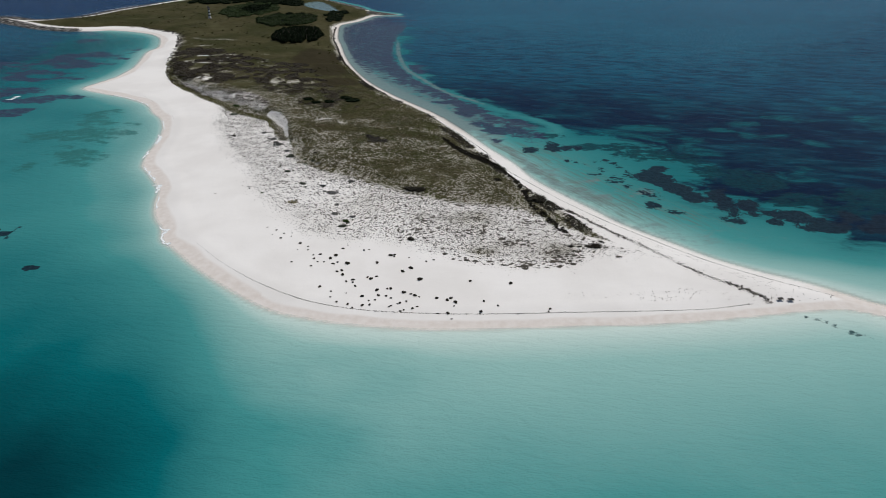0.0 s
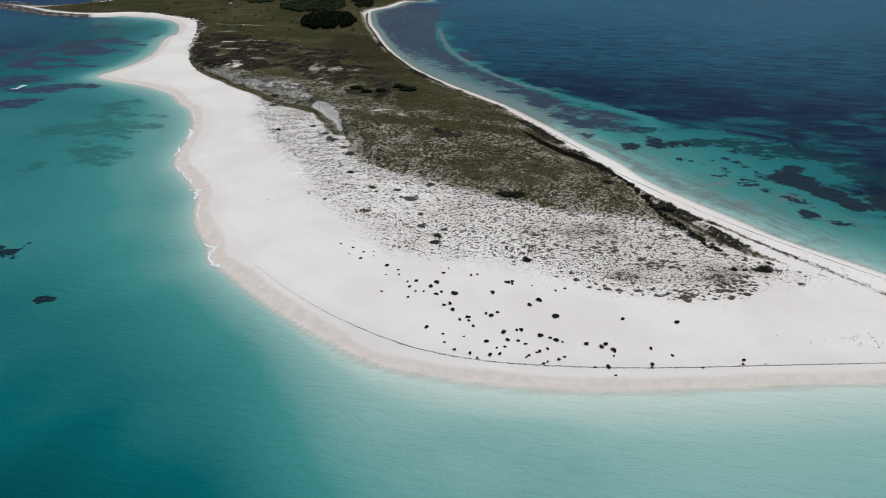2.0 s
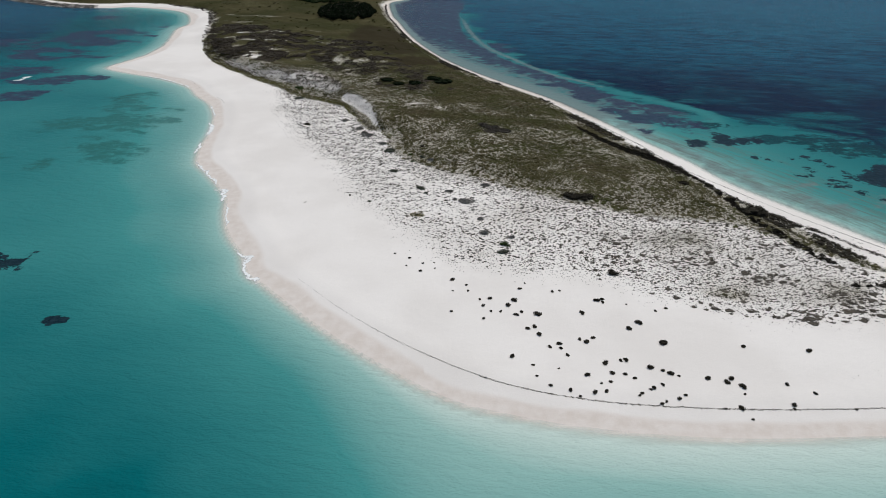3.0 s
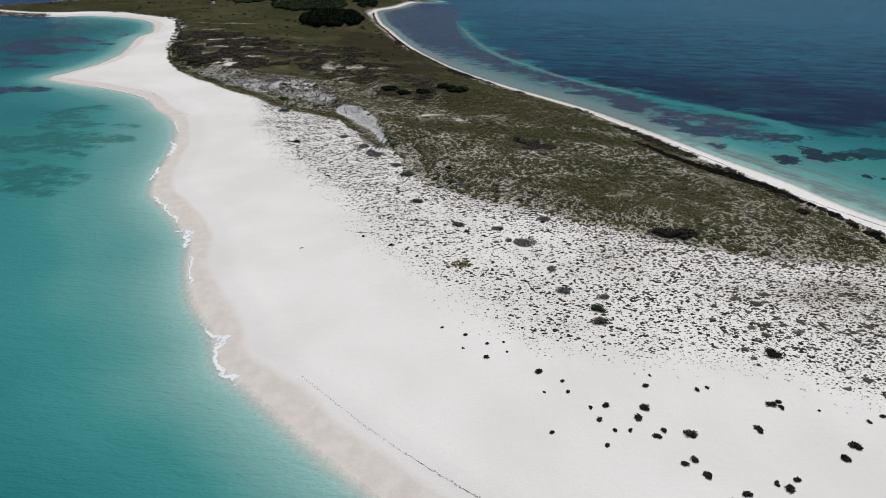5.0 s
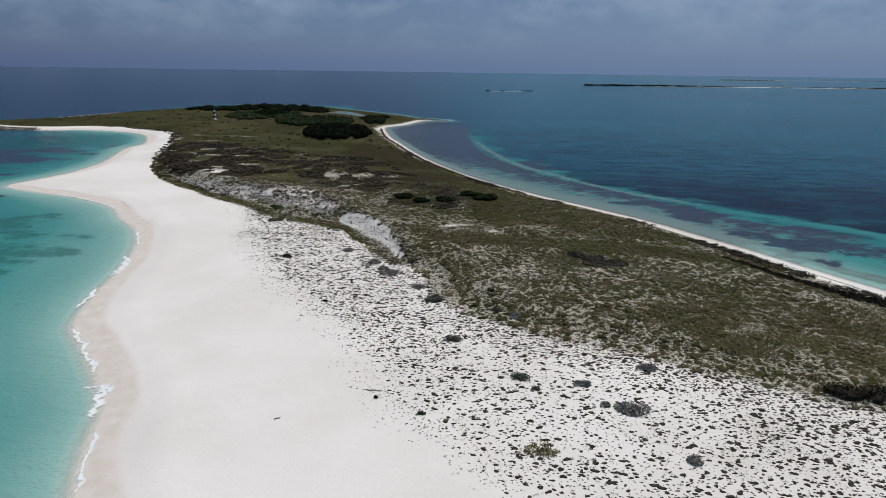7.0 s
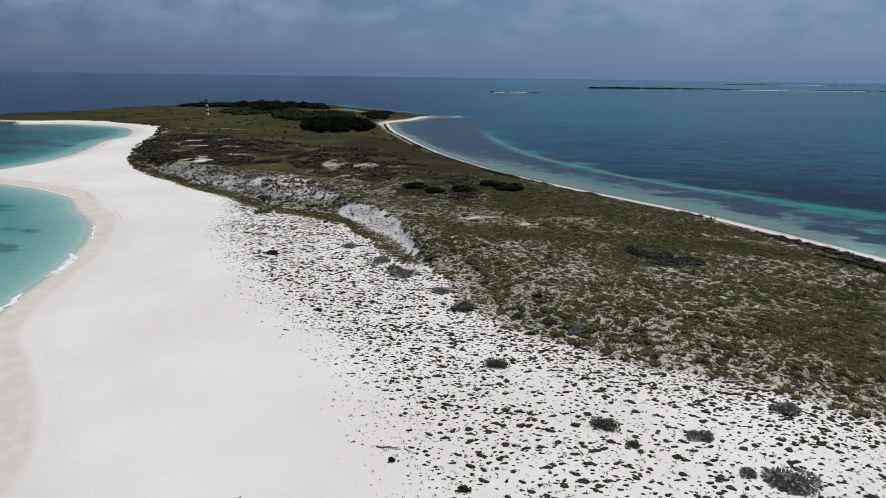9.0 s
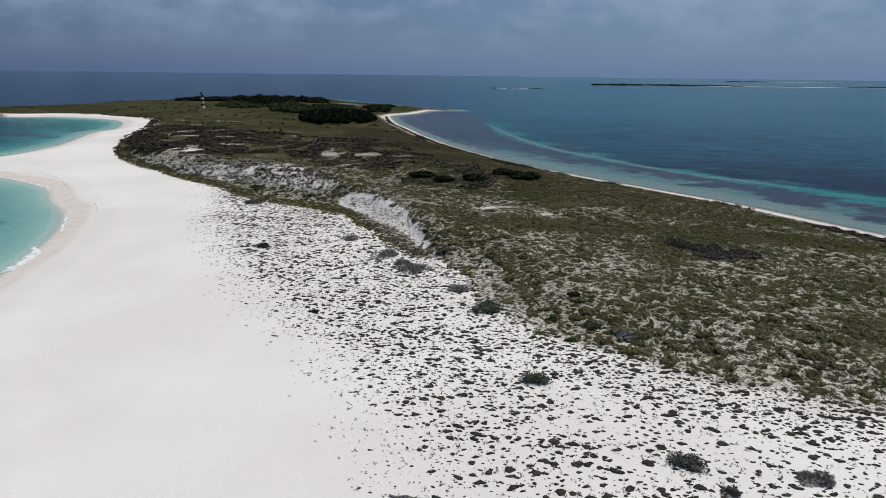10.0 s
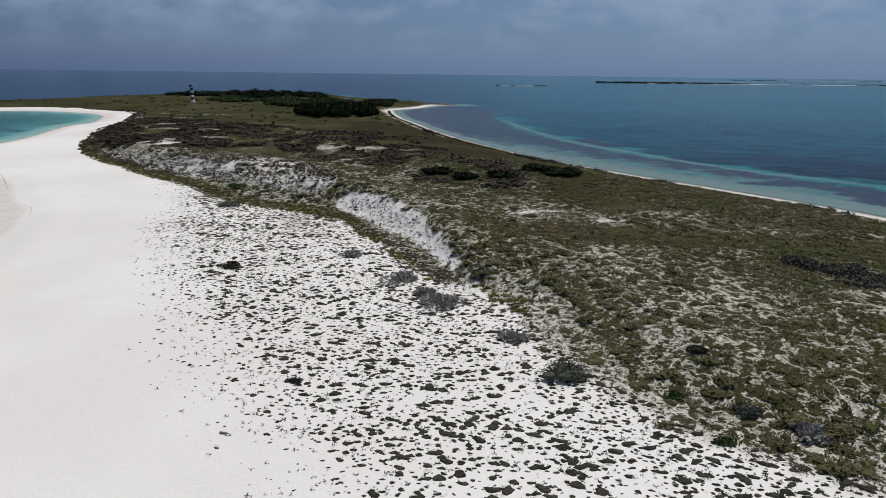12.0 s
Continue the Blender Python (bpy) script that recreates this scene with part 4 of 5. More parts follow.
def driftwood(x, y, length, turn, seed):
    r = np.random.RandomState(seed)
    top = new("driftwood_log")
    top.matrix_basis = pose(x, y, ground_z(x, y) + 0.04, 0, 0, turn)
    tagged(top, "grey weathered driftwood branch lying on white sand", "driftwood", "driftwood on the beach")
    bm = bmesh.new()
    p = [Vector((length * (i / 4 - 0.5), r.uniform(-0.12, 0.12) * length * 0.6, 0.03 * i)) for i in range(5)]
    for i in range(4):
        rod(bm, p[i], p[i + 1], 0.11 - 0.018 * i, 0.11 - 0.018 * (i + 1))
    part("trunk", bm_mesh("trunk", bm, M_DRIFT, True), top)
    for i in (1, 2, 3):
        bm = bmesh.new()
        rod(bm, p[i], p[i] + Vector((r.uniform(0.1, 0.5), r.choice((-1, 1)) * r.uniform(0.3, 0.7), r.uniform(0, 0.25))) * length * 0.3, 0.05, 0.015)
        part("branch", bm_mesh("branch", bm, M_DRIFT, True), top)


for i, (x, y, ln, tn) in enumerate([(-87.6, 268, 2.6, -12), (106.2, 180.9, 3.4, 40), (103.6, 185.3, 3.0, -50), (108.8, 178, 2.2, 10), (96.5, 191.7, 3.0, -35), (87.2, 201, 2.6, -40),
                                    (111.3, 179.7, 2.0, 70), (75, 210.8, 2.4, -38), (-100.9, 260.3, 0.9, 20), (-104.4, 298.5, 0.8, -30)]):
    driftwood(x, y, ln, tn, 40 + i)


# ---------------------------------------------------------------- shrubs that stand singly on the sand
def shrub_thing(name, vft, mat, label, category, group, stems, h, seed):
    r = np.random.RandomState(seed)
    top = new(name)
    tagged(top, label, category, group)
    part("foliage", leaf_mesh("foliage", vft, mat), top)
    for i in range(stems):
        a = 6.283 * (i + r.uniform()) / stems
        bm = bmesh.new()
        rod(bm, (0, 0, -0.15), (0.35 * h * math.cos(a), 0.35 * h * math.sin(a), 0.55 * h), 0.05 * h, 0.02 * h, 5)
        part("stem", bm_mesh("stem", bm, M_BARK), top)
    return top


SAND_SHRUBS = [
    [(-69.6, 227.5, 0.24), (-65.5, 225.1, 0.35), (-62.2, 218.4, 0.45), (-61.8, 222.2, 0.29), (-66.2, 221.2, 0.23), (-58.5, 219.8, 0.23), (-58.8, 222.7, 0.23), (-53.8, 214.3, 0.55), (-53.8, 209, 0.22), (-50.4, 211.7, 0.33), (-50, 209, 0.32), (-54.3, 200.1, 0.32), (-47.3, 205.2, 0.32), (-44.7, 205.7, 0.53), (-46.5, 202.7, 0.42), (-44.7, 200.3, 0.31), (-42.4, 200.3, 0.31), (-40.5, 202.8, 0.63), (-38.7, 204.9, 0.74), (-37.4, 200, 0.41), (-38.8, 198.8, 0.52), (-46.7, 197.4, 0.36), (-34, 199.2, 0.72), (-37, 210.1, 0.43), (-35.4, 212.9, 0.22), (-28.9, 209, 0.43), (-27, 209.4, 0.32), (-17.2, 205.7, 0.42), (-17.3, 204.4, 0.42), (-11.7, 203.7, 0.21), (-5.4, 201.2, 0.31), (-2.5, 202.2, 0.36)],
    [(-23.2, 199.7, 0.62), (-36.8, 193.6, 0.51), (-35.2, 194.4, 0.51), (-34.3, 191.4, 0.55), (-30.3, 188.1, 0.54), (-30.3, 186.6, 0.39), (-32.7, 187.2, 0.39), (-29.3, 184.4, 0.39), (-25.5, 189.9, 0.4), (-24.3, 188.9, 0.64), (-22.4, 190.4, 0.4), (-13.7, 193.9, 0.6), (-10.6, 196, 0.76), (-7.3, 188.7, 0.88), (-21.5, 182, 0.58), (-18.2, 182.8, 0.38), (-17, 182.7, 0.58), (-41.2, 183.9, 0.59), (-37.1, 181.1, 0.29), (-36.7, 177.6, 0.29), (-31.8, 180.1, 0.19), (-26.1, 178.1, 0.57), (-20.9, 178.8, 0.47), (-18.1, 178.5, 0.38), (-16.4, 177.2, 0.38), (-21.7, 176.1, 0.37), (-23.7, 175.7, 0.28), (-12.5, 180.4, 0.66), (-10.1, 179.7, 0.38), (-8.6, 178.7, 0.66), (-7.1, 178, 0.28), (-34.1, 174.9, 0.38)],
    [(-30.3, 173.7, 0.42), (-28.7, 172, 0.28), (-25.5, 173.1, 0.46), (-23.2, 173.4, 0.37), (-16.9, 172.2, 0.28), (-16.2, 172.8, 0.37), (-14.2, 173.9, 0.28), (-13.3, 174.2, 0.46), (-11.3, 175.2, 0.37), (-7.6, 172.3, 0.37), (-9.1, 171.4, 0.41), (-13, 170, 0.36), (-12, 170.6, 0.27), (-1.3, 177.4, 0.56), (2.1, 176.4, 0.56), (3.4, 177.2, 0.56), (4.9, 174.8, 0.65), (4.4, 172.8, 0.28), (2.4, 169, 0.54), (-0.9, 168.9, 0.27), (3.4, 166.5, 0.27), (10.2, 187.8, 0.49), (24.2, 186.6, 0.59), (14.2, 175.9, 0.42), (18.7, 173.3, 0.37), (13, 170, 0.5), (12.7, 169, 0.27), (35.6, 171.9, 0.42), (34.9, 170.6, 0.32), (40.3, 170.7, 0.19), (24.9, 169.2, 0.27)],
]


def sand_shrubs():
    r = np.random.RandomState(7)
    kinds = []
    for i in range(4):
        t = shrub_thing("sand_shrub", foliage(60 + i, 4, 130, 1.0, 1.0, 0.8, 0.26), M_DARK, "low dark rounded shrub standing alone on white sand", "shrub",
                        "scattered shrubs on the open sand", 3, 0.7, 80 + i)
        kinds.append(t)
    spots = []
    for k, (x, y, s) in enumerate(sum(SAND_SHRUBS, [])):
        s = s * 1.28 + 0.06
        spots.append((k % 4, pose(x, y, ground_z(x, y) - 0.03, 0, 0, r.uniform(0, 360)) @ Matrix.Diagonal((s * r.uniform(0.95, 1.25), s, s * r.uniform(0.9, 1.15), 1))))
    plant_all(kinds, spots)


def big_bushes():
    # x, y, width, height, kind
    spots = [(-14.2, 265.6, 8.0, 2.0, "dark"), (-10.2, 264.6, 7.6, 1.9, "dark"), (-38.9, 232.7, 3.8, 1.3, "green"), (-39.5, 228.5, 3.6, 1.2, "sage"), (-36.9, 237.3, 2.2, 0.9, "grey"),
             (-44.8, 239.8, 3.2, 1.0, "grey"), (-49.2, 261.6, 5.8, 1.0, "grey"), (-74.5, 286.5, 3.9, 1.2, "sage"), (-64.4, 271.6, 3.6, 1.0, "sage"), (-64.6, 251.8, 5.2, 0.5, "straw"),
             (-54.6, 269.1, 3.1, 0.8, "grey"), (-11.5, 218.2, 3.9, 1.2, "dark"), (-44.8, 249, 2.5, 0.8, "grey"), (-77.6, 306.7, 4.8, 1.7, "sage"), (-127.1, 378.2, 5.2, 1.2, "sage"),
             (-87.8, 324.5, 5.4, 1.3, "grey"), (-92.8, 333, 4.4, 1.2, "grey"), (-130.3, 395.9, 6.0, 1.2, "green"), (-115.3, 338.8, 3.3, 0.9, "dark"), (-18.5, 205.4, 1.8, 0.8, "dark"),
             (-39.8, 335, 6.0, 1.4, "dune"), (-36, 332, 6.5, 1.3, "dune"), (-36.8, 327.4, 6.5, 1.2, "dune"), (-31.5, 327.4, 7.0, 1.2, "dune"), (-100.6, 306.2, 1.4, 0.6, "dark"), (-62.2, 267.9, 1.9, 0.7, "sage"), (-52.7, 263, 1.8, 0.7, "grey"),
             (-100.1, 344, 3.2, 1.0, "grey"), (-42.2, 274.5, 3.4, 1.0, "grey"), (-81.1, 315.1, 3.6, 0.8, "grey"), (-80.2, 261.2, 1.5, 0.6, "green"), (-65, 300.5, 2.9, 1.0, "sage"),
             (-65, 309, 2.2, 0.9, "dark"), (-61.4, 297.4, 3.0, 0.8, "grey"), (58.3, 213.7, 7.2, 1.4, "dark"), (49.6, 213.3, 2.6, 0.9, "dark"), (53, 213, 1.8, 0.8, "dark"),
             (-87.2, 265.7, 0.9, 0.5, "dark"), (26.3, 277, 5.0, 1.3, "dark"), (-69.2, 303.2, 2.0, 0.6, "green"),
             (-71.8, 299.1, 1.8, 0.5, "straw"), (-68, 296.9, 2.2, 0.5, "green"), (-89.9, 328.2, 3.0, 1.0, "grey")]
    looks = {"dune": (M_DRY, "spreading dark brown bush in the herb mats", 900, 0.24), "dark": (M_DARK, "dense dark olive shrub on pale sand", 520, 0.22), "green": (M_GREEN, "fresh green leafy bush on white sand", 620, 0.18),
             "sage": (M_SAGE, "rounded grey-green bush on white sand", 1100, 0.15), "grey": (M_GREY, "bare grey twiggy bush on white sand", 700, 0.30),
             "straw": (M_STRAW, "low straw-yellow dried bush on white sand", 240, 0.30)}
    for i, (x, y, w, h, kind) in enumerate(spots):
        mat, label, n, leaf = looks[kind]
        n = int(n * min(1.6, max(0.35, w / 4)))
        t = shrub_thing("bush", foliage(200 + i, 5 + int(w), n, w / 2, w / 2 * (0.8 if w < 7 else 0.65), h, leaf * (0.8 + 0.06 * w), 0.22 if kind in ("grey", "straw") else 0.6,
                                        1.0 if kind in ("grey", "straw") else 0.2), mat, label, "bush", "large bushes in the scrub", 3, h, 300 + i)
        t.location = (x, y, ground_z(x, y) - 0.05)


sand_shrubs()
big_bushes()


# ---------------------------------------------------------------- trees
def tree_kind(seed, w, h, mat, lumps=9, leaves=300, leaf=0.72):
    """A low spreading tree: tapered trunk, limbs and a ragged crown that reaches close to the ground."""
    r = np.random.RandomState(seed)
    top = new("mangrove_tree")
    tagged(top, "low dense dark green mangrove tree", "tree", "mangrove trees of the far thickets")
    bm = bmesh.new()
    rod(bm, (0, 0, -0.3), (0.1, 0.05, 0.45 * h), 0.05 * h, 0.03 * h, 7)
    part("trunk", bm_mesh("trunk", bm, M_BARK, True), top)
    for i in range(4):
        a = 6.283 * (i + r.uniform()) / 4
        bm = bmesh.new()
        rod(bm, (0.1, 0.05, 0.3 * h), (0.32 * w * math.cos(a), 0.32 * w * math.sin(a), 0.7 * h), 0.025 * h, 0.01 * h, 5)
        part("limb", bm_mesh("limb", bm, M_BARK, True), top)
    v, f, t = foliage(seed, lumps, leaves, w / 2, w / 2, h, leaf, 0.82)
    v[:, 2] += 0.06 * h
    part("crown", leaf_mesh("crown", (v, f, t), mat), top)
    return top


def woods():
    r = np.random.RandomState(21)
    kinds = [tree_kind(500 + i, 7.5, 5.0, M_WOODS if i < 3 else M_CANOPY) for i in range(4)]
    spots = []

    far = []

    def plant(x, y, s, tall, i):
        if y > 748:
            far.append((x, y, s, tall))
            return
        spots.append((i, pose(x, y, ground_z(x, y) - 0.1, 0, 0, r.uniform(0, 360)) @ Matrix.Diagonal((s, s, s * tall, 1))))

    for cx, cy, rx, ry, gap, tall, green in [(-138.2, 628.1, 24, 36, 4.8, 1.2, 0.0), (-169, 721.3, 32, 42, 5.6, 0.75, 0.95), (-228.1, 789.5, 32, 52, 7.4, 0.6, 0.97), (-222, 792, 15, 24, 7.0, 1.1, 0.0), (-188.2, 850.4, 55, 26, 9.0, 0.95, 0.0),
                                             (-285.3, 855.7, 36, 22, 9.5, 0.85, 0.0), (-120.4, 761.2, 10, 42, 7.5, 0.6, 0.0), (-237.4, 882.1, 40, 18, 9.0, 1.05, 0.0)]:
        for x in np.arange(cx - rx, cx + rx, gap):
            for y in np.arange(cy - ry, cy + ry, gap * 1.1):
                x2, y2 = x + r.uniform(-0.4, 0.4) * gap, y + r.uniform(-0.4, 0.4) * gap
                q = math.hypot((x2 - cx) / rx, (y2 - cy) / ry)
                if q < 1 and float(sample(D_LAGOON, x2, y2)) < -4 and float(sample(D_SHORE, x2, y2)) > 8:
                    plant(x2, y2, r.uniform(0.9, 1.25) * gap / 5.4 * (1.05 - 0.25 * q * q), tall * r.uniform(0.75, 1.15) * 5.4 / gap * 1.1, 3 if r.uniform() < green else r.randint(0, 3))
    plant_all(kinds, spots)
    fx, fy, fs, ft = np.array(far).T
    crowns = [foliage(560 + i, 9, 260, 3.75, 3.75, 5.0, 0.8, 0.82) for i in range(3)]
    lush = (np.hypot((fx + 228) / 32, (fy - 789) / 52) < 1) & (np.hypot((fx + 222) / 15, (fy - 792) / 24) > 1)
    for name, pick, mat in (("far_mangroves", ~lush, M_WOODS), ("far_thicket", lush, M_CANOPY)):
        strew(name, crowns, fx[pick], fy[pick], fs[pick], mat, "dense dark green mangroves on the far shore", "trees", squash=ft[pick], sink=0.2, seed=23)
    # the lone tree and the dark hedge on the east beach ridge
    lone = shrub_thing("beach_tree", foliage(640, 12, 700, 4.6, 3.4, 2.8, 0.42), M_DARK, "wind-bent dark tree on the beach ridge", "tree", "", 5, 2.6, 641)
    lone.location = (41.3, 255.7, ground_z(41.3, 255.7) - 0.1)
    for i, (x, y, w, h) in enumerate([(-80.3, 397, 7.0, 2.0), (-71.6, 398.5, 8.0, 2.3), (-57.5, 401.5, 10.0, 2.5), (-62.5, 406.5, 8.0, 2.0), (-86, 404, 7.0, 1.8)]):
        t = shrub_thing("thicket_shrub", foliage(660 + i, 11, 620, w / 2, w / 2.6, h, 0.45), M_WOODS, "dark round thicket shrub on the grassy plain", "shrub", "dark thicket shrubs", 4, h, 670 + i)
        t.location = (x, y, ground_z(x, y) - 0.1)


woods()


# ---------------------------------------------------------------- shrubs in the dunes, the hedge and the low scrub
def low_mat(seed, leaves, n=11, spray=1.0):
    """A flat, lobed cushion of herbs, radius about 1, with loose sprays on it."""
    r = np.random.RandomState(seed)
    a = np.arange(n) * 6.283 / n
    rim = (1 + 0.22 * np.sin(2 * a + r.uniform(0, 6)) + 0.16 * np.sin(3 * a + r.uniform(0, 6)) + r.uniform(-0.16, 0.16, n)) * 0.85
    mid = rim * r.uniform(0.5, 0.68, n)
    V = [np.array([[0, 0, 0.20]]), np.stack([mid * np.cos(a), mid * np.sin(a), r.uniform(0.15, 0.30, n)], -1), np.stack([rim * np.cos(a), rim * np.sin(a), np.full(n, -0.03)], -1)]
    F = []
    for i in range(n):
        j = (i + 1) % n
        F += [(0, 1 + i, 1 + j), (1 + i, 1 + n + i, 1 + n + j), (1 + i, 1 + n + j, 1 + j)]
    T = [r.uniform(0.1, 0.6, 2 * n + 1)]
    b, q = r.uniform(0, 6.283, leaves), np.sqrt(r.uniform(0.0, 1.15, leaves)) * 0.85
    p = np.stack([q * np.cos(b), q * np.sin(b), 0.27 * (1 - 0.75 * q) + r.uniform(0, 0.06, leaves)], -1)
    u = np.stack([np.cos(b + r.normal(0, 1, leaves)), np.sin(b + r.normal(0, 1, leaves)), r.uniform(0.3, 1.3, leaves)], -1) * r.uniform(0.12, 0.36, (leaves, 1)) * spray
    w = np.stack([-u[:, 1], u[:, 0], 0 * u[:, 2]], -1) * 0.45
    V.append(np.stack([p - w, p + w, p + u], 1).reshape(-1, 3))
    F = np.vstack([np.array(F), np.arange(leaves * 3).reshape(-1, 3) + 2 * n + 1])
    T.append(np.repeat(r.uniform(0, 1, leaves), 3))
    return np.vstack(V), F, np.concatenate(T)


CUSHIONS = [low_mat(1700 + i, 54, 10, 0.85) for i in range(8)]
MATS = [low_mat(1720 + i, 16, 8, 0.7) for i in range(8)]
CLUMPS = [foliage(700 + i, 1, 18, 1.0, 1.0, 0.5, 0.30, 0.66, 0.3) for i in range(6)]
HERBS = [foliage(720 + i, 1, 9, 0.9, 0.9, 0.5, 0.7, 0.55, 0.4) for i in range(5)]
BUSHES = [foliage(740 + i, 5, 64, 1.0, 1.0, 0.75, 0.34, 0.66, 0.3) for i in range(5)]


def tuft(seed, blades):
    """A coreless tuft of thin blades, radius about 1."""
    r = np.random.RandomState(seed)
    a = r.uniform(0, 6.283, blades)
    rad, up = r.uniform(0.5, 1.1, blades), r.uniform(0.25, 0.75, blades)
    base = 0.35 * r.normal(size=(blades, 2))
    w = r.uniform(0.07, 0.17, blades)
    d = np.stack([np.cos(a), np.sin(a)], -1)
    side = np.stack([-d[:, 1], d[:, 0]], -1)
    p0 = np.concatenate([base - side * w[:, None], np.zeros((blades, 1))], 1)
    p1 = np.concatenate([base + side * w[:, None], np.zeros((blades, 1))], 1)
    p2 = np.concatenate([base + d * rad[:, None], up[:, None]], 1)
    return np.stack([p0, p1, p2], 1).reshape(-1, 3), np.arange(blades * 3).reshape(-1, 3), np.repeat(r.uniform(0, 1, blades), 3)


SHOOTS = [tuft(770 + i, 6) for i in range(4)]
TUFTS = [tuft(790 + i, 11) for i in range(6)]
STRANDS = [foliage(760 + i, 1, 8, 1.0, 0.45, 0.25, 0.5, 0.6) for i in range(3)]


def dune_scrub():
    x, y, p = spread(-235, -35, 385, 600, 2.7, 31)
    dd, ds = sample(D_DARK, x, y), sample(D_SCRUB, x, y)
    patch = value_noise(x, y, 9, 61, 3)
    ok = (dd > -3) & (ds > 3) & (p < 0.05 + 1.0 * step(-0.10, 0.10, patch) * (1 - 0.6 * step(-70, -60, x))) & (sample(PALE, x, y) < 0.5)
    x, y, p = x[ok], y[ok], p[ok]
    r = np.random.RandomState(32)
    size = r.uniform(1.1, 2.9, len(x))
    order = np.argsort(y)[:140]
    rest = np.ones(len(x), bool)
    rest[order] = False
    kinds = [shrub_thing("dune_shrub", v, M_DUNE, "dark wiry shrub on the sand dune", "shrub", "dark shrubs on the dunes", 2, 0.6, 780 + i) for i, v in enumerate(BUSHES[:4])]
    plant_all(kinds, [(k % 4, pose(x[i], y[i], ground_z(x[i], y[i]) - 0.05, 0, 0, r.uniform(0, 360)) @ Matrix.Diagonal((size[i] * 1.15, size[i], size[i] * r.uniform(0.3, 0.5), 1)))
                      for k, i in enumerate(order)])
    strew("far_dune_shrubs", BUSHES, x[rest], y[rest], size[rest], M_DUNE, "dark wiry shrubs covering the far dunes", "shrubs", squash=np.full(rest.sum(), 0.42), wide=1.3, seed=33)


HEDGE = smooth_line([(0.2, 339.4), (3.2, 331.4), (8.2, 321.4), (12.2, 314.4), (17.2, 308.4), (23.2, 303.4), (28.7, 293.4), (33.2, 283.4), (36.2, 273.4), (38.2, 264.4), (38.66, 254.42), (41.66, 244.42), (44.66, 236.92), (47.66, 229.42), (49.16, 224.42)], False, 4)


def hedge():
    x, y, p = spread(-115, 75, 215, 720, 1.1, 35)
    e, ds = sample(D_SHORE, x, y) - sample(INSET, x, y), sample(D_SCRUB, x, y)
    n = value_noise(x, y, 16, 65, 2)
    ok = (e > -1.0) & (e < 4.0) & (x > -95) & (ds > -2.5) & (n > np.interp(y, [215, 330, 420, 700], [-0.28, -0.1, 0.1, 0.25]))
    r = np.random.RandomState(36)
    x2, y2, p2 = spread(-10, 62, 215, 345, 0.9, 38)
    near = near_line(HEDGE, x2, y2) + 0.8 * value_noise(x2, y2, 6, 66, 3)
    k2 = (near < np.interp(y2, [215, 240, 270, 300, 306, 320, 338], [1.2, 1.5, 1.0, 1.4, 2.6, 2.3, 0.6])) & (p2 < np.interp(y2, [230, 262, 285, 300, 345], [0.4, 0.45, 0.5, 0.9, 0.9]))
    strew("beach_hedge", BUSHES, x2[k2], y2[k2], r.uniform(0.6, 1.15, k2.sum()), M_DARK, "dense dark hedge at the head of the beach", "hedge", squash=r.uniform(0.8, 1.3, k2.sum()), seed=39)
    strew("ridge_hedge", CLUMPS, x[ok], y[ok], r.uniform(0.4, 1.3, ok.sum()), M_DARK, "dark shrubs along the beach ridge", "shrubs", squash=r.uniform(0.6, 1.2, ok.sum()), wide=1.3, seed=37)


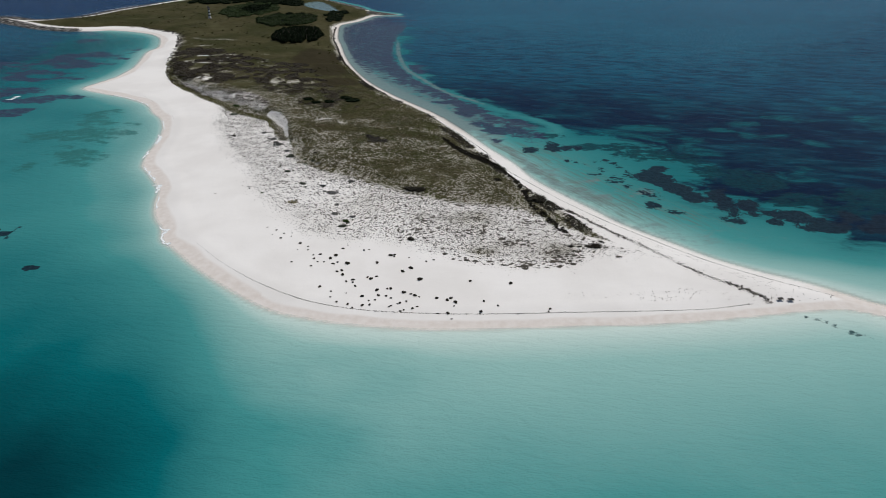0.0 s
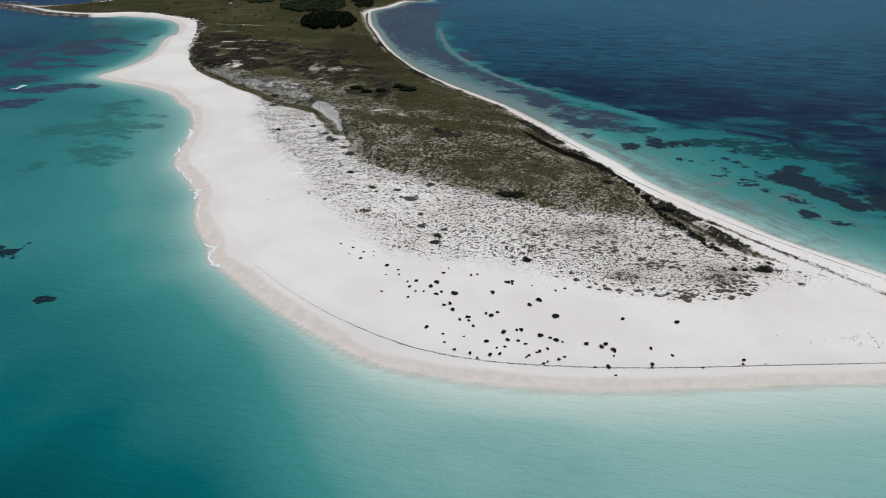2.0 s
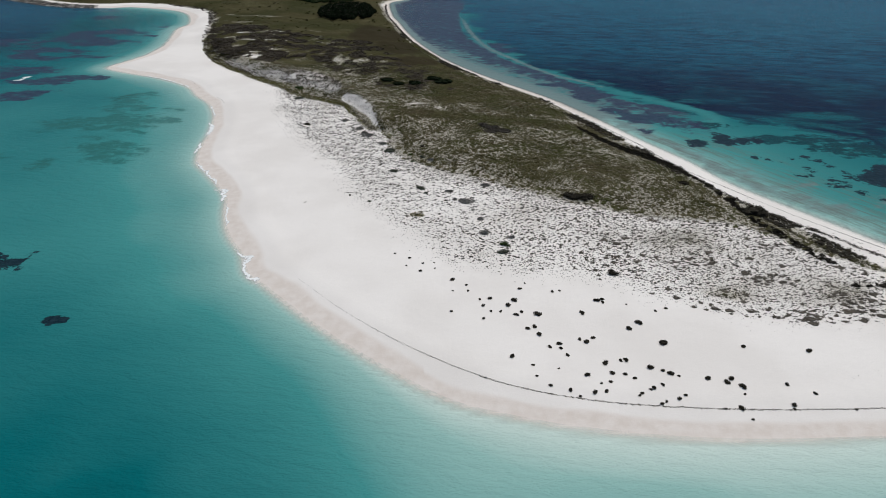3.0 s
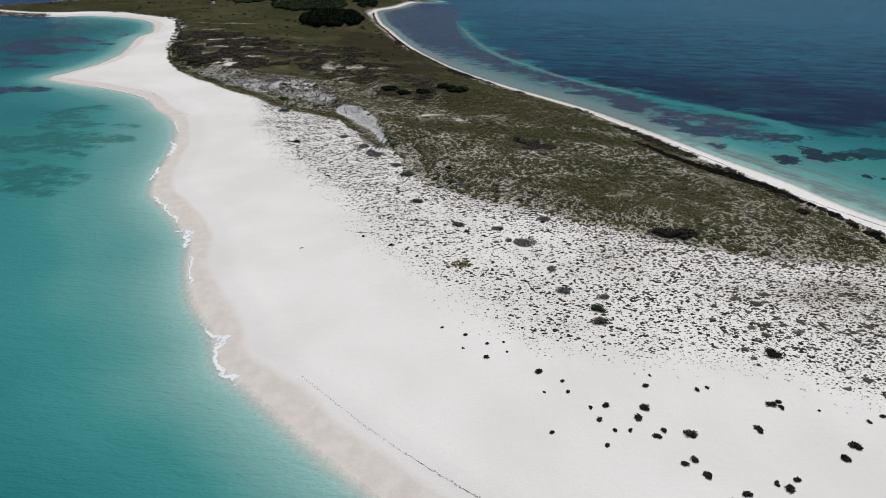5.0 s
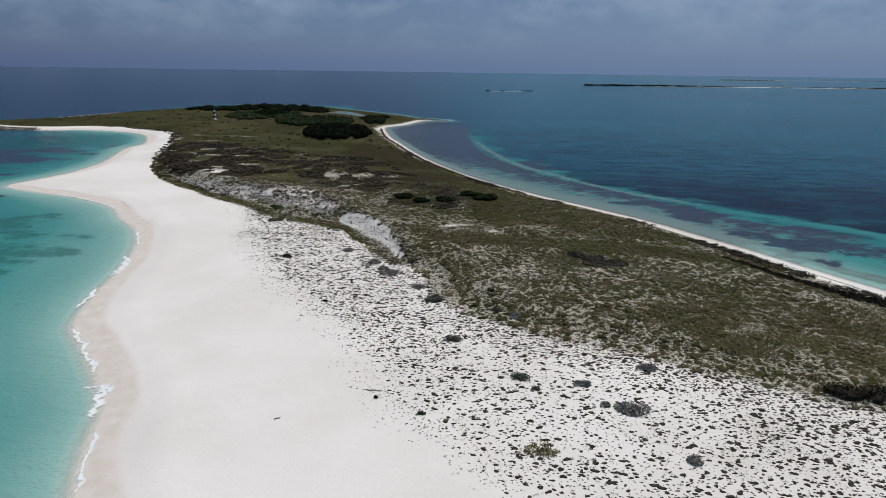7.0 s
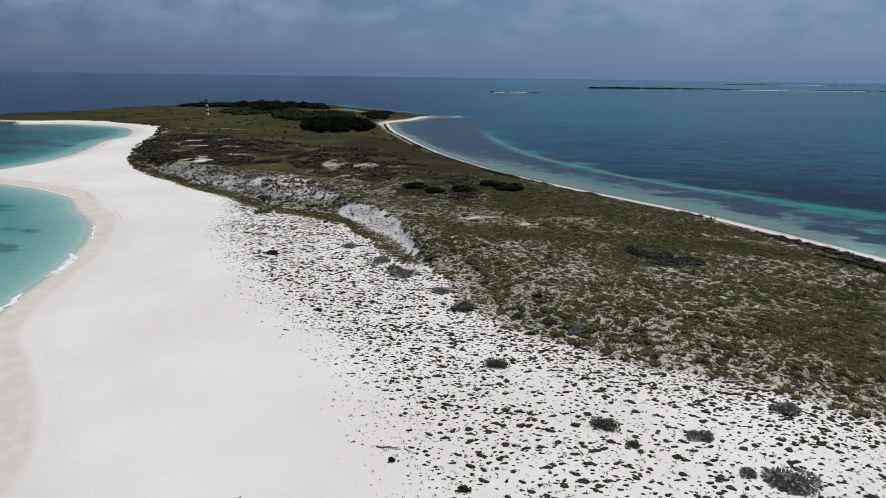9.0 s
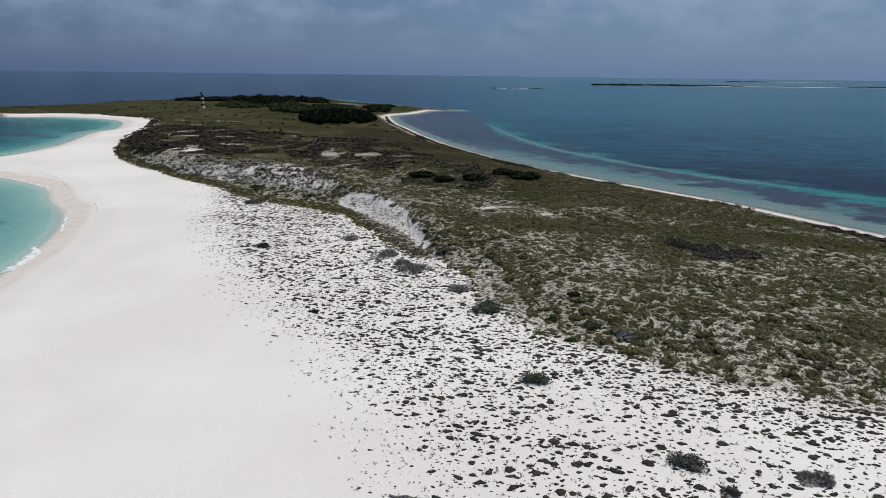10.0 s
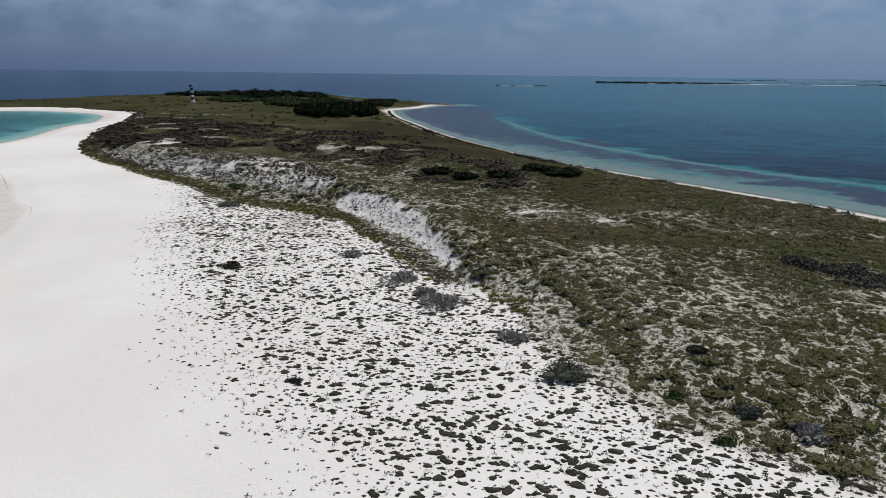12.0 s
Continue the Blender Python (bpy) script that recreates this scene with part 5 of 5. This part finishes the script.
def scrub():
    # near half, mat by mat, with sand showing between them
    r = np.random.RandomState(42)
    x, y, p = spread(-215, 70, 222, 445, 1.12, 41)
    ds, green = sample(D_SCRUB, x, y), sample(GREEN, x, y)
    face = np.maximum(sample(FACE, x, y), sample(PALE, x, y))
    dune = step(-4, 5, sample(D_DARK, x, y)) * step(-60, -110, x)
    gap = value_noise(x, y, 13, 71, 3)
    gap = gap + 0.7 * value_noise(x, y, 4.5, 78, 2)
    ok = (p < (0.44 + 0.55 * gap + 0.25 * green - 0.3 * dune) * step(-2.5, 5, ds) * (1 - 0.95 * face)) & (ds > -2)
    size = np.exp(r.normal(-0.62, 0.42, ok.sum())).clip(0.2, 1.1)
    strew("herb_mats", CUSHIONS, x[ok], y[ok], size, M_MAT, "low olive and brown herb mats over sand", "scrub", squash=r.uniform(0.5, 1.0, ok.sum()), wide=1.15, seed=43)
    x, y, p = spread(-215, 70, 222, 440, 0.95, 44)
    ds = sample(D_SCRUB, x, y)
    face = np.maximum(sample(FACE, x, y), 0.7 * sample(PALE, x, y))
    gap = value_noise(x, y, 5.0, 72, 3)
    ok = (p < (0.08 + 0.4 * gap) * step(-2, 3, ds) * (1 - 0.9 * face)) & (ds > -2)
    size = np.exp(r.normal(-1.1, 0.40, ok.sum())).clip(0.14, 0.6)
    strew("low_scrub", CLUMPS, x[ok], y[ok], size, M_HERB, "low olive-brown scrub clumps over sand", "scrub", squash=r.uniform(0.5, 1.0, ok.sum()), wide=1.2, seed=45)
    x, y, p = spread(-215, 70, 222, 440, 0.62, 47)
    ds, face = sample(D_SCRUB, x, y), np.maximum(sample(FACE, x, y), 0.6 * sample(PALE, x, y))
    gap = value_noise(x * 0.7, y * 1.3, 3.2, 75, 3)
    ok = (p < (0.46 + 0.8 * gap - 0.45 * face) * step(-2.5, 3, ds)) & (ds > -2.5)
    size = np.exp(r.normal(-1.3, 0.35, ok.sum())).clip(0.12, 0.5) * (1 - 0.35 * face[ok])
    strew("scrub_tufts", TUFTS, x[ok], y[ok], size, M_TUFT, "dry olive and straw tufts over sand", "scrub", seed=48)
    x, y, p = spread(-215, 70, 222, 440, 0.8, 49)
    ds, green = sample(D_SCRUB, x, y), sample(GREEN, x, y)
    ok = (p < (0.42 + 0.7 * value_noise(x, y, 8, 77, 3) - 0.25 * green) * step(-1, 5, ds)) & (ds > -1)
    strew("pale_tufts", SHOOTS, x[ok], y[ok], r.uniform(0.2, 0.5, ok.sum()), M_PALE, "pale dead grass tufts among the herb mats", "grass", seed=50)
    x, y, p = spread(-400, 0, 440, 1000, 3.0, 45)
    ds = sample(D_SCRUB, x, y)
    ok = (p < 0.03 + 0.4 * value_noise(x, y, 14, 73, 3)) & (ds > 1) & (sample(D_LAGOON, x, y) < -4)
    strew("far_scrub", HERBS, x[ok], y[ok], r.uniform(0.5, 1.2, ok.sum()), M_HERB, "low olive scrub over the far plain", "scrub", wide=1.3, seed=46)


def tussocks():
    x, y, p = spread(-150, 92, 188, 412, 0.54, 51)
    dt, ds = sample(D_TUSS, x, y), sample(D_SCRUB, x, y)
    rows = value_noise(x * 0.6, y * 1.6, 5, 81, 3)
    dens = 0.40 + 0.20 * step(0, 14, dt) + 0.45 * step(-18, 0, ds) * step(-85, -65, x) + 0.42 * rows + 0.10 * step(-60, -20, x) + 0.22 * step(1, 5, dt) * step(26, 12, dt) * step(270, 290, y)
    dens -= 0.24 * step(12, 24, dt) * step(305, 280, y) * step(-40, -58, x)
    dens = np.where(dt < 0, 0.30 * step(-5, 1, dt), dens)
    dense = sample(DENSE, x, y)
    ok = (p < dens + 0.58 * dense * step(2, 8, dt)) & (ds < 1.0) & (dt > -6)
    r = np.random.RandomState(52)
    size = np.exp(r.normal(-1.92, 0.56, ok.sum())).clip(0.06, 0.46) * (1 - 0.15 * dense[ok]) * (0.35 + 0.65 * step(-3, 7, dt[ok]))
    strew("tussocks", MATS, x[ok], y[ok], size, M_TUSSOCK, "low dark tussocks dotting white sand", "tussocks", wide=1.5, seed=53, spin=False)
    x, y, p = spread(-30, 80, 192, 258, 1.5, 57)
    dt, ds, dense = sample(D_TUSS, x, y), sample(D_SCRUB, x, y), sample(DENSE, x, y)
    knot = value_noise(x * 0.6, y, 9, 85, 3)
    ok = (p < (0.10 + 0.9 * step(0.05, 0.35, knot)) * dense + 0.3 * step(5, 1.5, dt) * step(4, 14, x) * step(62, 50, x)) & (dt > -0.5) & (ds < 2)
    strew("dry_mats", CUSHIONS, x[ok], y[ok], np.exp(r.normal(-0.85, 0.5, ok.sum())).clip(0.15, 1.0), M_DRY, "grey-brown dried mats on white sand", "scrub", squash=r.uniform(0.4, 0.8, ok.sum()), wide=1.5, seed=58, spin=False)
    x, y, p = spread(-150, 92, 188, 412, 0.6, 55)
    dt, ds = sample(D_TUSS, x, y), sample(D_SCRUB, x, y)
    ok = (p < (0.40 + 0.5 * value_noise(x * 0.6, y * 1.6, 6, 83, 3)) * step(-7, 5, dt) + 0.3 * sample(DENSE, x, y) * step(0, 6, dt)) & (ds < 2)
    strew("seedlings", SHOOTS, x[ok], y[ok], r.uniform(0.08, 0.30, ok.sum()), M_TUSSOCK, "tiny grass shoots on white sand", "grass", seed=56)


def foot_strip():
    x, y, p = spread(-220, -60, 290, 520, 0.8, 61)
    ds = sample(D_SCRUB, x, y)
    ok = (ds > -2.3) & (ds < 3.2) & (p < 0.8) & (y > 322) & (sample(FACE, x, y) < 0.4)
    r = np.random.RandomState(62)
    strew("dune_foot_herbs", CLUMPS, x[ok], y[ok], r.uniform(0.25, 0.65, ok.sum()), M_FOOT, "olive-green herbs along the foot of the dune", "herbs", seed=63)


def face_stems():
    x, y, p = spread(-195, -78, 318, 460, 0.55, 65)
    f = np.maximum(0.95 * sample(FACE, x, y), 1.2 * sample(PALE, x, y))
    rows = value_noise((x + y) * 1.2, (x - y) * 0.45, 3.0, 87, 3)
    ok = p < f * (0.50 + 0.6 * rows)
    r = np.random.RandomState(66)
    strew("dune_stems", TUFTS, x[ok], y[ok], r.uniform(0.2, 0.5, ok.sum()) * (1 + 0.7 * sample(PALE, x[ok], y[ok])), M_DUNE, "dry grey stems on the sandy dune face", "grass", seed=67)


def bluff():
    x, y, p = spread(-330, -190, 455, 680, 1.5, 68)
    ds = sample(D_SCRUB, x, y)
    knot = value_noise(x, y, 8, 89, 3)
    ok = (ds > -2.0) & (ds < 5.0) & (p < 0.25 + 0.8 * step(-0.1, 0.25, knot))
    r = np.random.RandomState(69)
    strew("bluff_scrub", BUSHES, x[ok], y[ok], r.uniform(0.4, 1.3, ok.sum()), M_DUNE, "dark scrub along the sandy bluff", "shrubs", squash=r.uniform(0.4, 0.8, ok.sum()), seed=70)


face_stems()
dune_scrub()
hedge()
scrub()
tussocks()
foot_strip()
bluff()


# ---------------------------------------------------------------- seaweed lines, rubble, far islands
def along_line(pts, gap, wander, seed):
    r = np.random.RandomState(seed)
    p = smooth_line(pts, False, 12)
    s = np.concatenate([[0], np.cumsum(np.hypot(*np.diff(p, axis=0).T))])
    t = np.arange(0, s[-1], gap) + r.uniform(-0.5, 0.5, len(np.arange(0, s[-1], gap))) * gap
    return np.interp(t, s, p[:, 0]) + r.normal(0, wander, len(t)), np.interp(t, s, p[:, 1]) + r.normal(0, wander, len(t))


def wrack():
    r = np.random.RandomState(71)
    SOUTH_LINE = [(-93.7, 214.8), (-79.4, 200.2), (-65.3, 188.5), (-51.1, 179.2), (-39, 174), (-22.9, 170.5), (-2.8, 169), (17.3, 169.1), (41.5, 170.3), (67.6, 171.5), (87.7, 173.1), (103.8, 176.3)]
    x, y = along_line(SOUTH_LINE, 0.12, 0.08, 72)
    k = r.uniform(size=len(x)) < np.interp(x, [-90, -60, 40, 106], [0.55, 0.85, 0.8, 0.5])
    strew("beach_wrack", STRANDS, x[k], y[k], r.uniform(0.12, 0.28, k.sum()) * np.interp(x[k], [-80, -45], [0.45, 1]), M_WRACK, "thin dark seaweed line on the beach", "seaweed", seed=73)
    EAST_LINE = [(30, 290), (42, 264), (50.5, 250.5), (59, 240), (64.5, 232), (71.2, 222.8), (79, 213.5), (87, 202.5), (94.3, 193.4), (101.6, 186.8), (107.9, 180.5), (109.3, 176.9)]
    HEAD_LINE = [(38, 262), (45.6, 247), (49.6, 239), (54, 230), (60, 224), (68, 217)]
    x, y = along_line(HEAD_LINE, 0.2, 0.5, 741)
    strew("storm_wrack", STRANDS, x, y, r.uniform(0.2, 0.8, len(x)) * (0.7 + 0.7 * value_noise(x, y, 6, 715, 2)), M_WRACK, "old brown seaweed below the hedge", "seaweed", seed=742)
    x, y = along_line(EAST_LINE, 0.13, 0.6, 74)
    strew("ridge_wrack", STRANDS, x, y, r.uniform(0.25, 0.95, len(x)) * (0.65 + 0.6 * value_noise(x, y, 7, 711, 2)), M_WRACK, "tangled dark seaweed heap along the ridge", "seaweed", seed=75)
    EAST_LOW = [(-34.2, 421.1), (-9, 384.2), (8, 353.8), (23.1, 320.4), (29.4, 298.4), (41.8, 277.8), (53.1, 259.1), (64.4, 243.4), (78.8, 226.8), (95.2, 209.1), (113.5, 194.5), (133.9, 181.8)]
    x, y = along_line(EAST_LOW, 0.13, 0.14, 76)
    strew("tide_wrack", STRANDS, x, y, r.uniform(0.10, 0.30, len(x)) * (0.8 + 0.5 * value_noise(x, y, 12, 713, 2)), M_WRACK, "thin brown seaweed line near the water", "seaweed", seed=77)
    x, y, p = spread(15, 140, 172, 300, 0.9, 701)
    d, ds = sample(D_SHORE, x, y), sample(D_SCRUB, x, y)
    band = value_noise(x + y, (x - y) * 0.35, 5, 703, 3)
    k = (d > 4.5) & (d < 17) & (ds < -1) & (x > 25) & (p < 0.05 + 0.35 * step(0.05, 0.4, band)) & (y > 178 - 0.02 * x)
    strew("strewn_seaweed", STRANDS, x[k], y[k], r.uniform(0.10, 0.34, k.sum()), M_WRACK, "scattered dry seaweed on the upper beach", "seaweed", seed=704)
    for name, arc in (("tide_mark", [(-201.5, 421.5), (-194, 415.5), (-183.5, 400.5)]), ("tide_mark", [(-168.5, 382), (-165.5, 379), (-161.5, 371.5)])):
        x, y = along_line(arc, 0.3, 0.08, 705)
        strew(name, STRANDS, x, y, r.uniform(0.05, 0.13, len(x)), M_WRACK, "short curved line of seaweed on white sand", "seaweed", seed=706)
    FAR = [(-111.8, 694.4), (-110.2, 673.1), (-105.2, 634.3), (-98.4, 603.4), (-86, 549), (-72.7, 504.3), (-56.6, 464.5), (-37.5, 429.6)]
    x, y = along_line(FAR, 0.5, 0.5, 78)
    strew("far_wrack", STRANDS, x, y, r.uniform(0.5, 1.1, len(x)), M_WRACK, "dark seaweed bank on the far beach", "seaweed", seed=79)


def rubble():
    x, y, p = spread(-450, -30, 640, 1010, 2.4, 81)
    d = sample(D_SHORE, x, y)
    rk = sample(rock, x, y)
    ok = (rk > 0.4) & (p < 0.5) & (d > -3) & (d < 30)
    r = np.random.RandomState(82)
    stones = []
    for i in range(4):
        v = BALL_V * (1 + 0.3 * r.uniform(-1, 1, (len(BALL_V), 1))) * (1, 0.8, 0.55)
        stones.append((v, BALL_F, r.uniform(size=len(v))))
    strew("coral_rubble", stones, x[ok], y[ok], r.uniform(0.25, 0.8, ok.sum()), M_ROCK, "grey coral rubble along the rocky shore", "rocks", seed=83)
    x, y = along_line([(117.5, 170), (122.1, 166.4), (128.2, 161.7), (134.4, 157), (142.5, 151)], 0.14, 0.4, 84)
    strew("stone_row", stones, x, y, r.uniform(0.12, 0.36, len(x)), M_ROCK, "row of dark stones in the shallow water", "rocks", seed=85, level=-0.13)


def far_island(name, x0, y0, x1, y1, width, tall, seed, beach=True):
    """A low island on the horizon: a sand rim with a bushy ridge."""
    r = np.random.RandomState(seed)
    n = 60
    V, F = [], []
    for i in range(n + 1):
        t = i / n
        taper = math.sin(math.pi * min(max(t, 0.01), 0.99)) ** 0.35
        for k in range(7):
            q = k / 6 * 2 - 1
            V.append((x0 + (x1 - x0) * t, y0 + (y1 - y0) * t + q * width * taper, -0.3 + 0.9 * (1 - abs(q) ** 2) * taper))
    for i in range(n):
        for k in range(6):
            a = i * 7 + k
            F.append((a, a + 1, a + 8, a + 7))
    isle = new(name)
    tagged(isle, "low wooded island with pale sand on the horizon", "island", kind="structure")
    part("shore", raw_mesh("shore", V, F, M_SHORE, True), isle)
    m = int(math.hypot(x1 - x0, y1 - y0) / 5)
    t = r.uniform(0.02, 0.98, m)
    keep = value_noise(t * 900, t * 0, 90, seed, 3) > -0.45
    t = t[keep]
    x, y = x0 + (x1 - x0) * t, y0 + (y1 - y0) * t + r.uniform(-0.4, 0.4, len(t)) * width
    size = tall * r.uniform(0.7, 1.2, len(t)) * (1 + 0.6 * step(0.4, 0.1, t)) * (1 - 0.45 * step(0.28, 0.36, t) * step(0.6, 0.5, t))
    V, F, T, b = [], [], [], 0
    for i in range(len(t)):
        v, f, tn = BUSHES[i % 5]
        V.append(v * (size[i] * 2.2, size[i] * 2.2, size[i]) + (x[i], y[i], 0.6))
        F.append(f + b)
        T.append(tn)
        b += len(v)
    me = raw_mesh("trees", np.vstack(V), np.vstack(F), M_WOODS)
    floats(me, "tint", np.concatenate(T))
    part("trees", me, isle)


M_SHORE = plain_material("island_sand", (0.55, 0.54, 0.50), (0.72, 0.70, 0.66), 0.05, 0.9)
wrack()
rubble()
far_island("backdrop_island", 365, 2022, 1749, 2088, 22, 3.6, 91)
far_island("backdrop_islet", 58, 1516, 168, 1545, 3, 1.7, 92)
far_island("backdrop_island_far", 1330, 3211, 2300, 3400, 10, 2.2, 93)


def surf():
    # foam of small waves running up the west beach: a ragged strip along the waterline
    k = Mat("sea_foam", 0.8, 0.1)
    body = k.mix(k.noise(1.2, 6, 0.7), (0.70, 0.74, 0.74), (0.88, 0.89, 0.88))
    k.colour(body)
    clear, mx = k.n("BsdfTransparent"), k.n("MixShader")
    k.put(mx.inputs[0], k.rng(k.math("ADD", k.attr("froth"), k.math("MULTIPLY", k.math("SUBTRACT", k.noise(0.8, 8, 0.76), 0.5), 3.0)), 0.42, 1.05))
    k.link(clear.outputs[0], mx.inputs[1])
    k.link(k.bsdf.outputs[0], mx.inputs[2])
    k.link(mx.outputs[0], k.out.inputs["Surface"])
    line = smooth_line(SOUTH[14:] + WEST[:17], False, 14)
    s = np.concatenate([[0], np.cumsum(np.hypot(*np.diff(line, axis=0).T))])

    def strip(y0, y1, inner, outer, wave, seed):
        # y0..y1: the stretch of coast; inner, outer: metres from the waterline, negative towards the sea
        pick = np.nonzero((line[:, 1] >= y0) & (line[:, 1] <= y1))[0]
        t = np.arange(s[pick[0]], s[pick[-1]], 0.45)
        x, y = np.interp(t, s, line[:, 0]), np.interp(t, s, line[:, 1])
        tx, ty = np.gradient(x), np.gradient(y)
        n = np.hypot(tx, ty)
        nx, ny = ty / n, -tx / n
        if sample(D_SHORE, x[:1] + 3 * nx[:1], y[:1] + 3 * ny[:1])[0] < sample(D_SHORE, x[:1], y[:1])[0]:
            nx, ny = -nx, -ny
        end = step(0, 0.2, (t - t[0]) / (t[-1] - t[0])) * step(0, 0.2, (t[-1] - t) / (t[-1] - t[0]))
        lobe = np.abs(value_noise(t, t * 0, wave, seed, 3))
        a = outer + 0.8 * value_noise(t, t * 0 + 5, wave * 1.6, seed + 3, 3)
        b = a + (inner - outer) * (0.35 + 1.3 * lobe) * (0.25 + 0.75 * end)
        rows = 7
        V, T = [], []
        for i in range(rows):
            q = i / (rows - 1)
            o = a + (b - a) * q
            V.append(np.stack([x + nx * o, y + ny * o, np.maximum(sample(PZ, x + nx * o, y + ny * o), 0.02) + 0.03], -1))
            T.append((0.05 + 1.05 * step(0, 0.75, np.full(len(t), q))) * (0.45 + 0.55 * end) * (1.0 if i < rows - 1 else 0.75))
        m = len(t)
        idx = np.arange(rows * m).reshape(rows, m)
        F = np.stack([idx[:-1, :-1], idx[:-1, 1:], idx[1:, 1:], idx[1:, :-1]], -1).reshape(-1, 4)
        me = raw_mesh("surf_foam", np.vstack(V), F, k.m, True)
        floats(me, "froth", np.concatenate(T))
        tagged(new("surf_foam", me), "white foam of a small wave on the beach", "foam", kind="stuff")

    strip(213, 233, 1.3, -2.2, 4.0, 900)
    strip(244, 262, 0.7, -0.6, 5.0, 905)
    strip(262, 275, 1.4, -3.2, 5.0, 907)
    strip(275, 300, 1.2, -1.4, 5.0, 910)
    strip(305, 322, 0.6, -2.6, 5.0, 920)
    strip(326, 348, 0.8, -2.8, 5.0, 930)
    strip(352, 372, 0.6, -1.2, 4.0, 940)
    strip(396, 428, 0.4, -1.2, 5.0, 970)


surf()
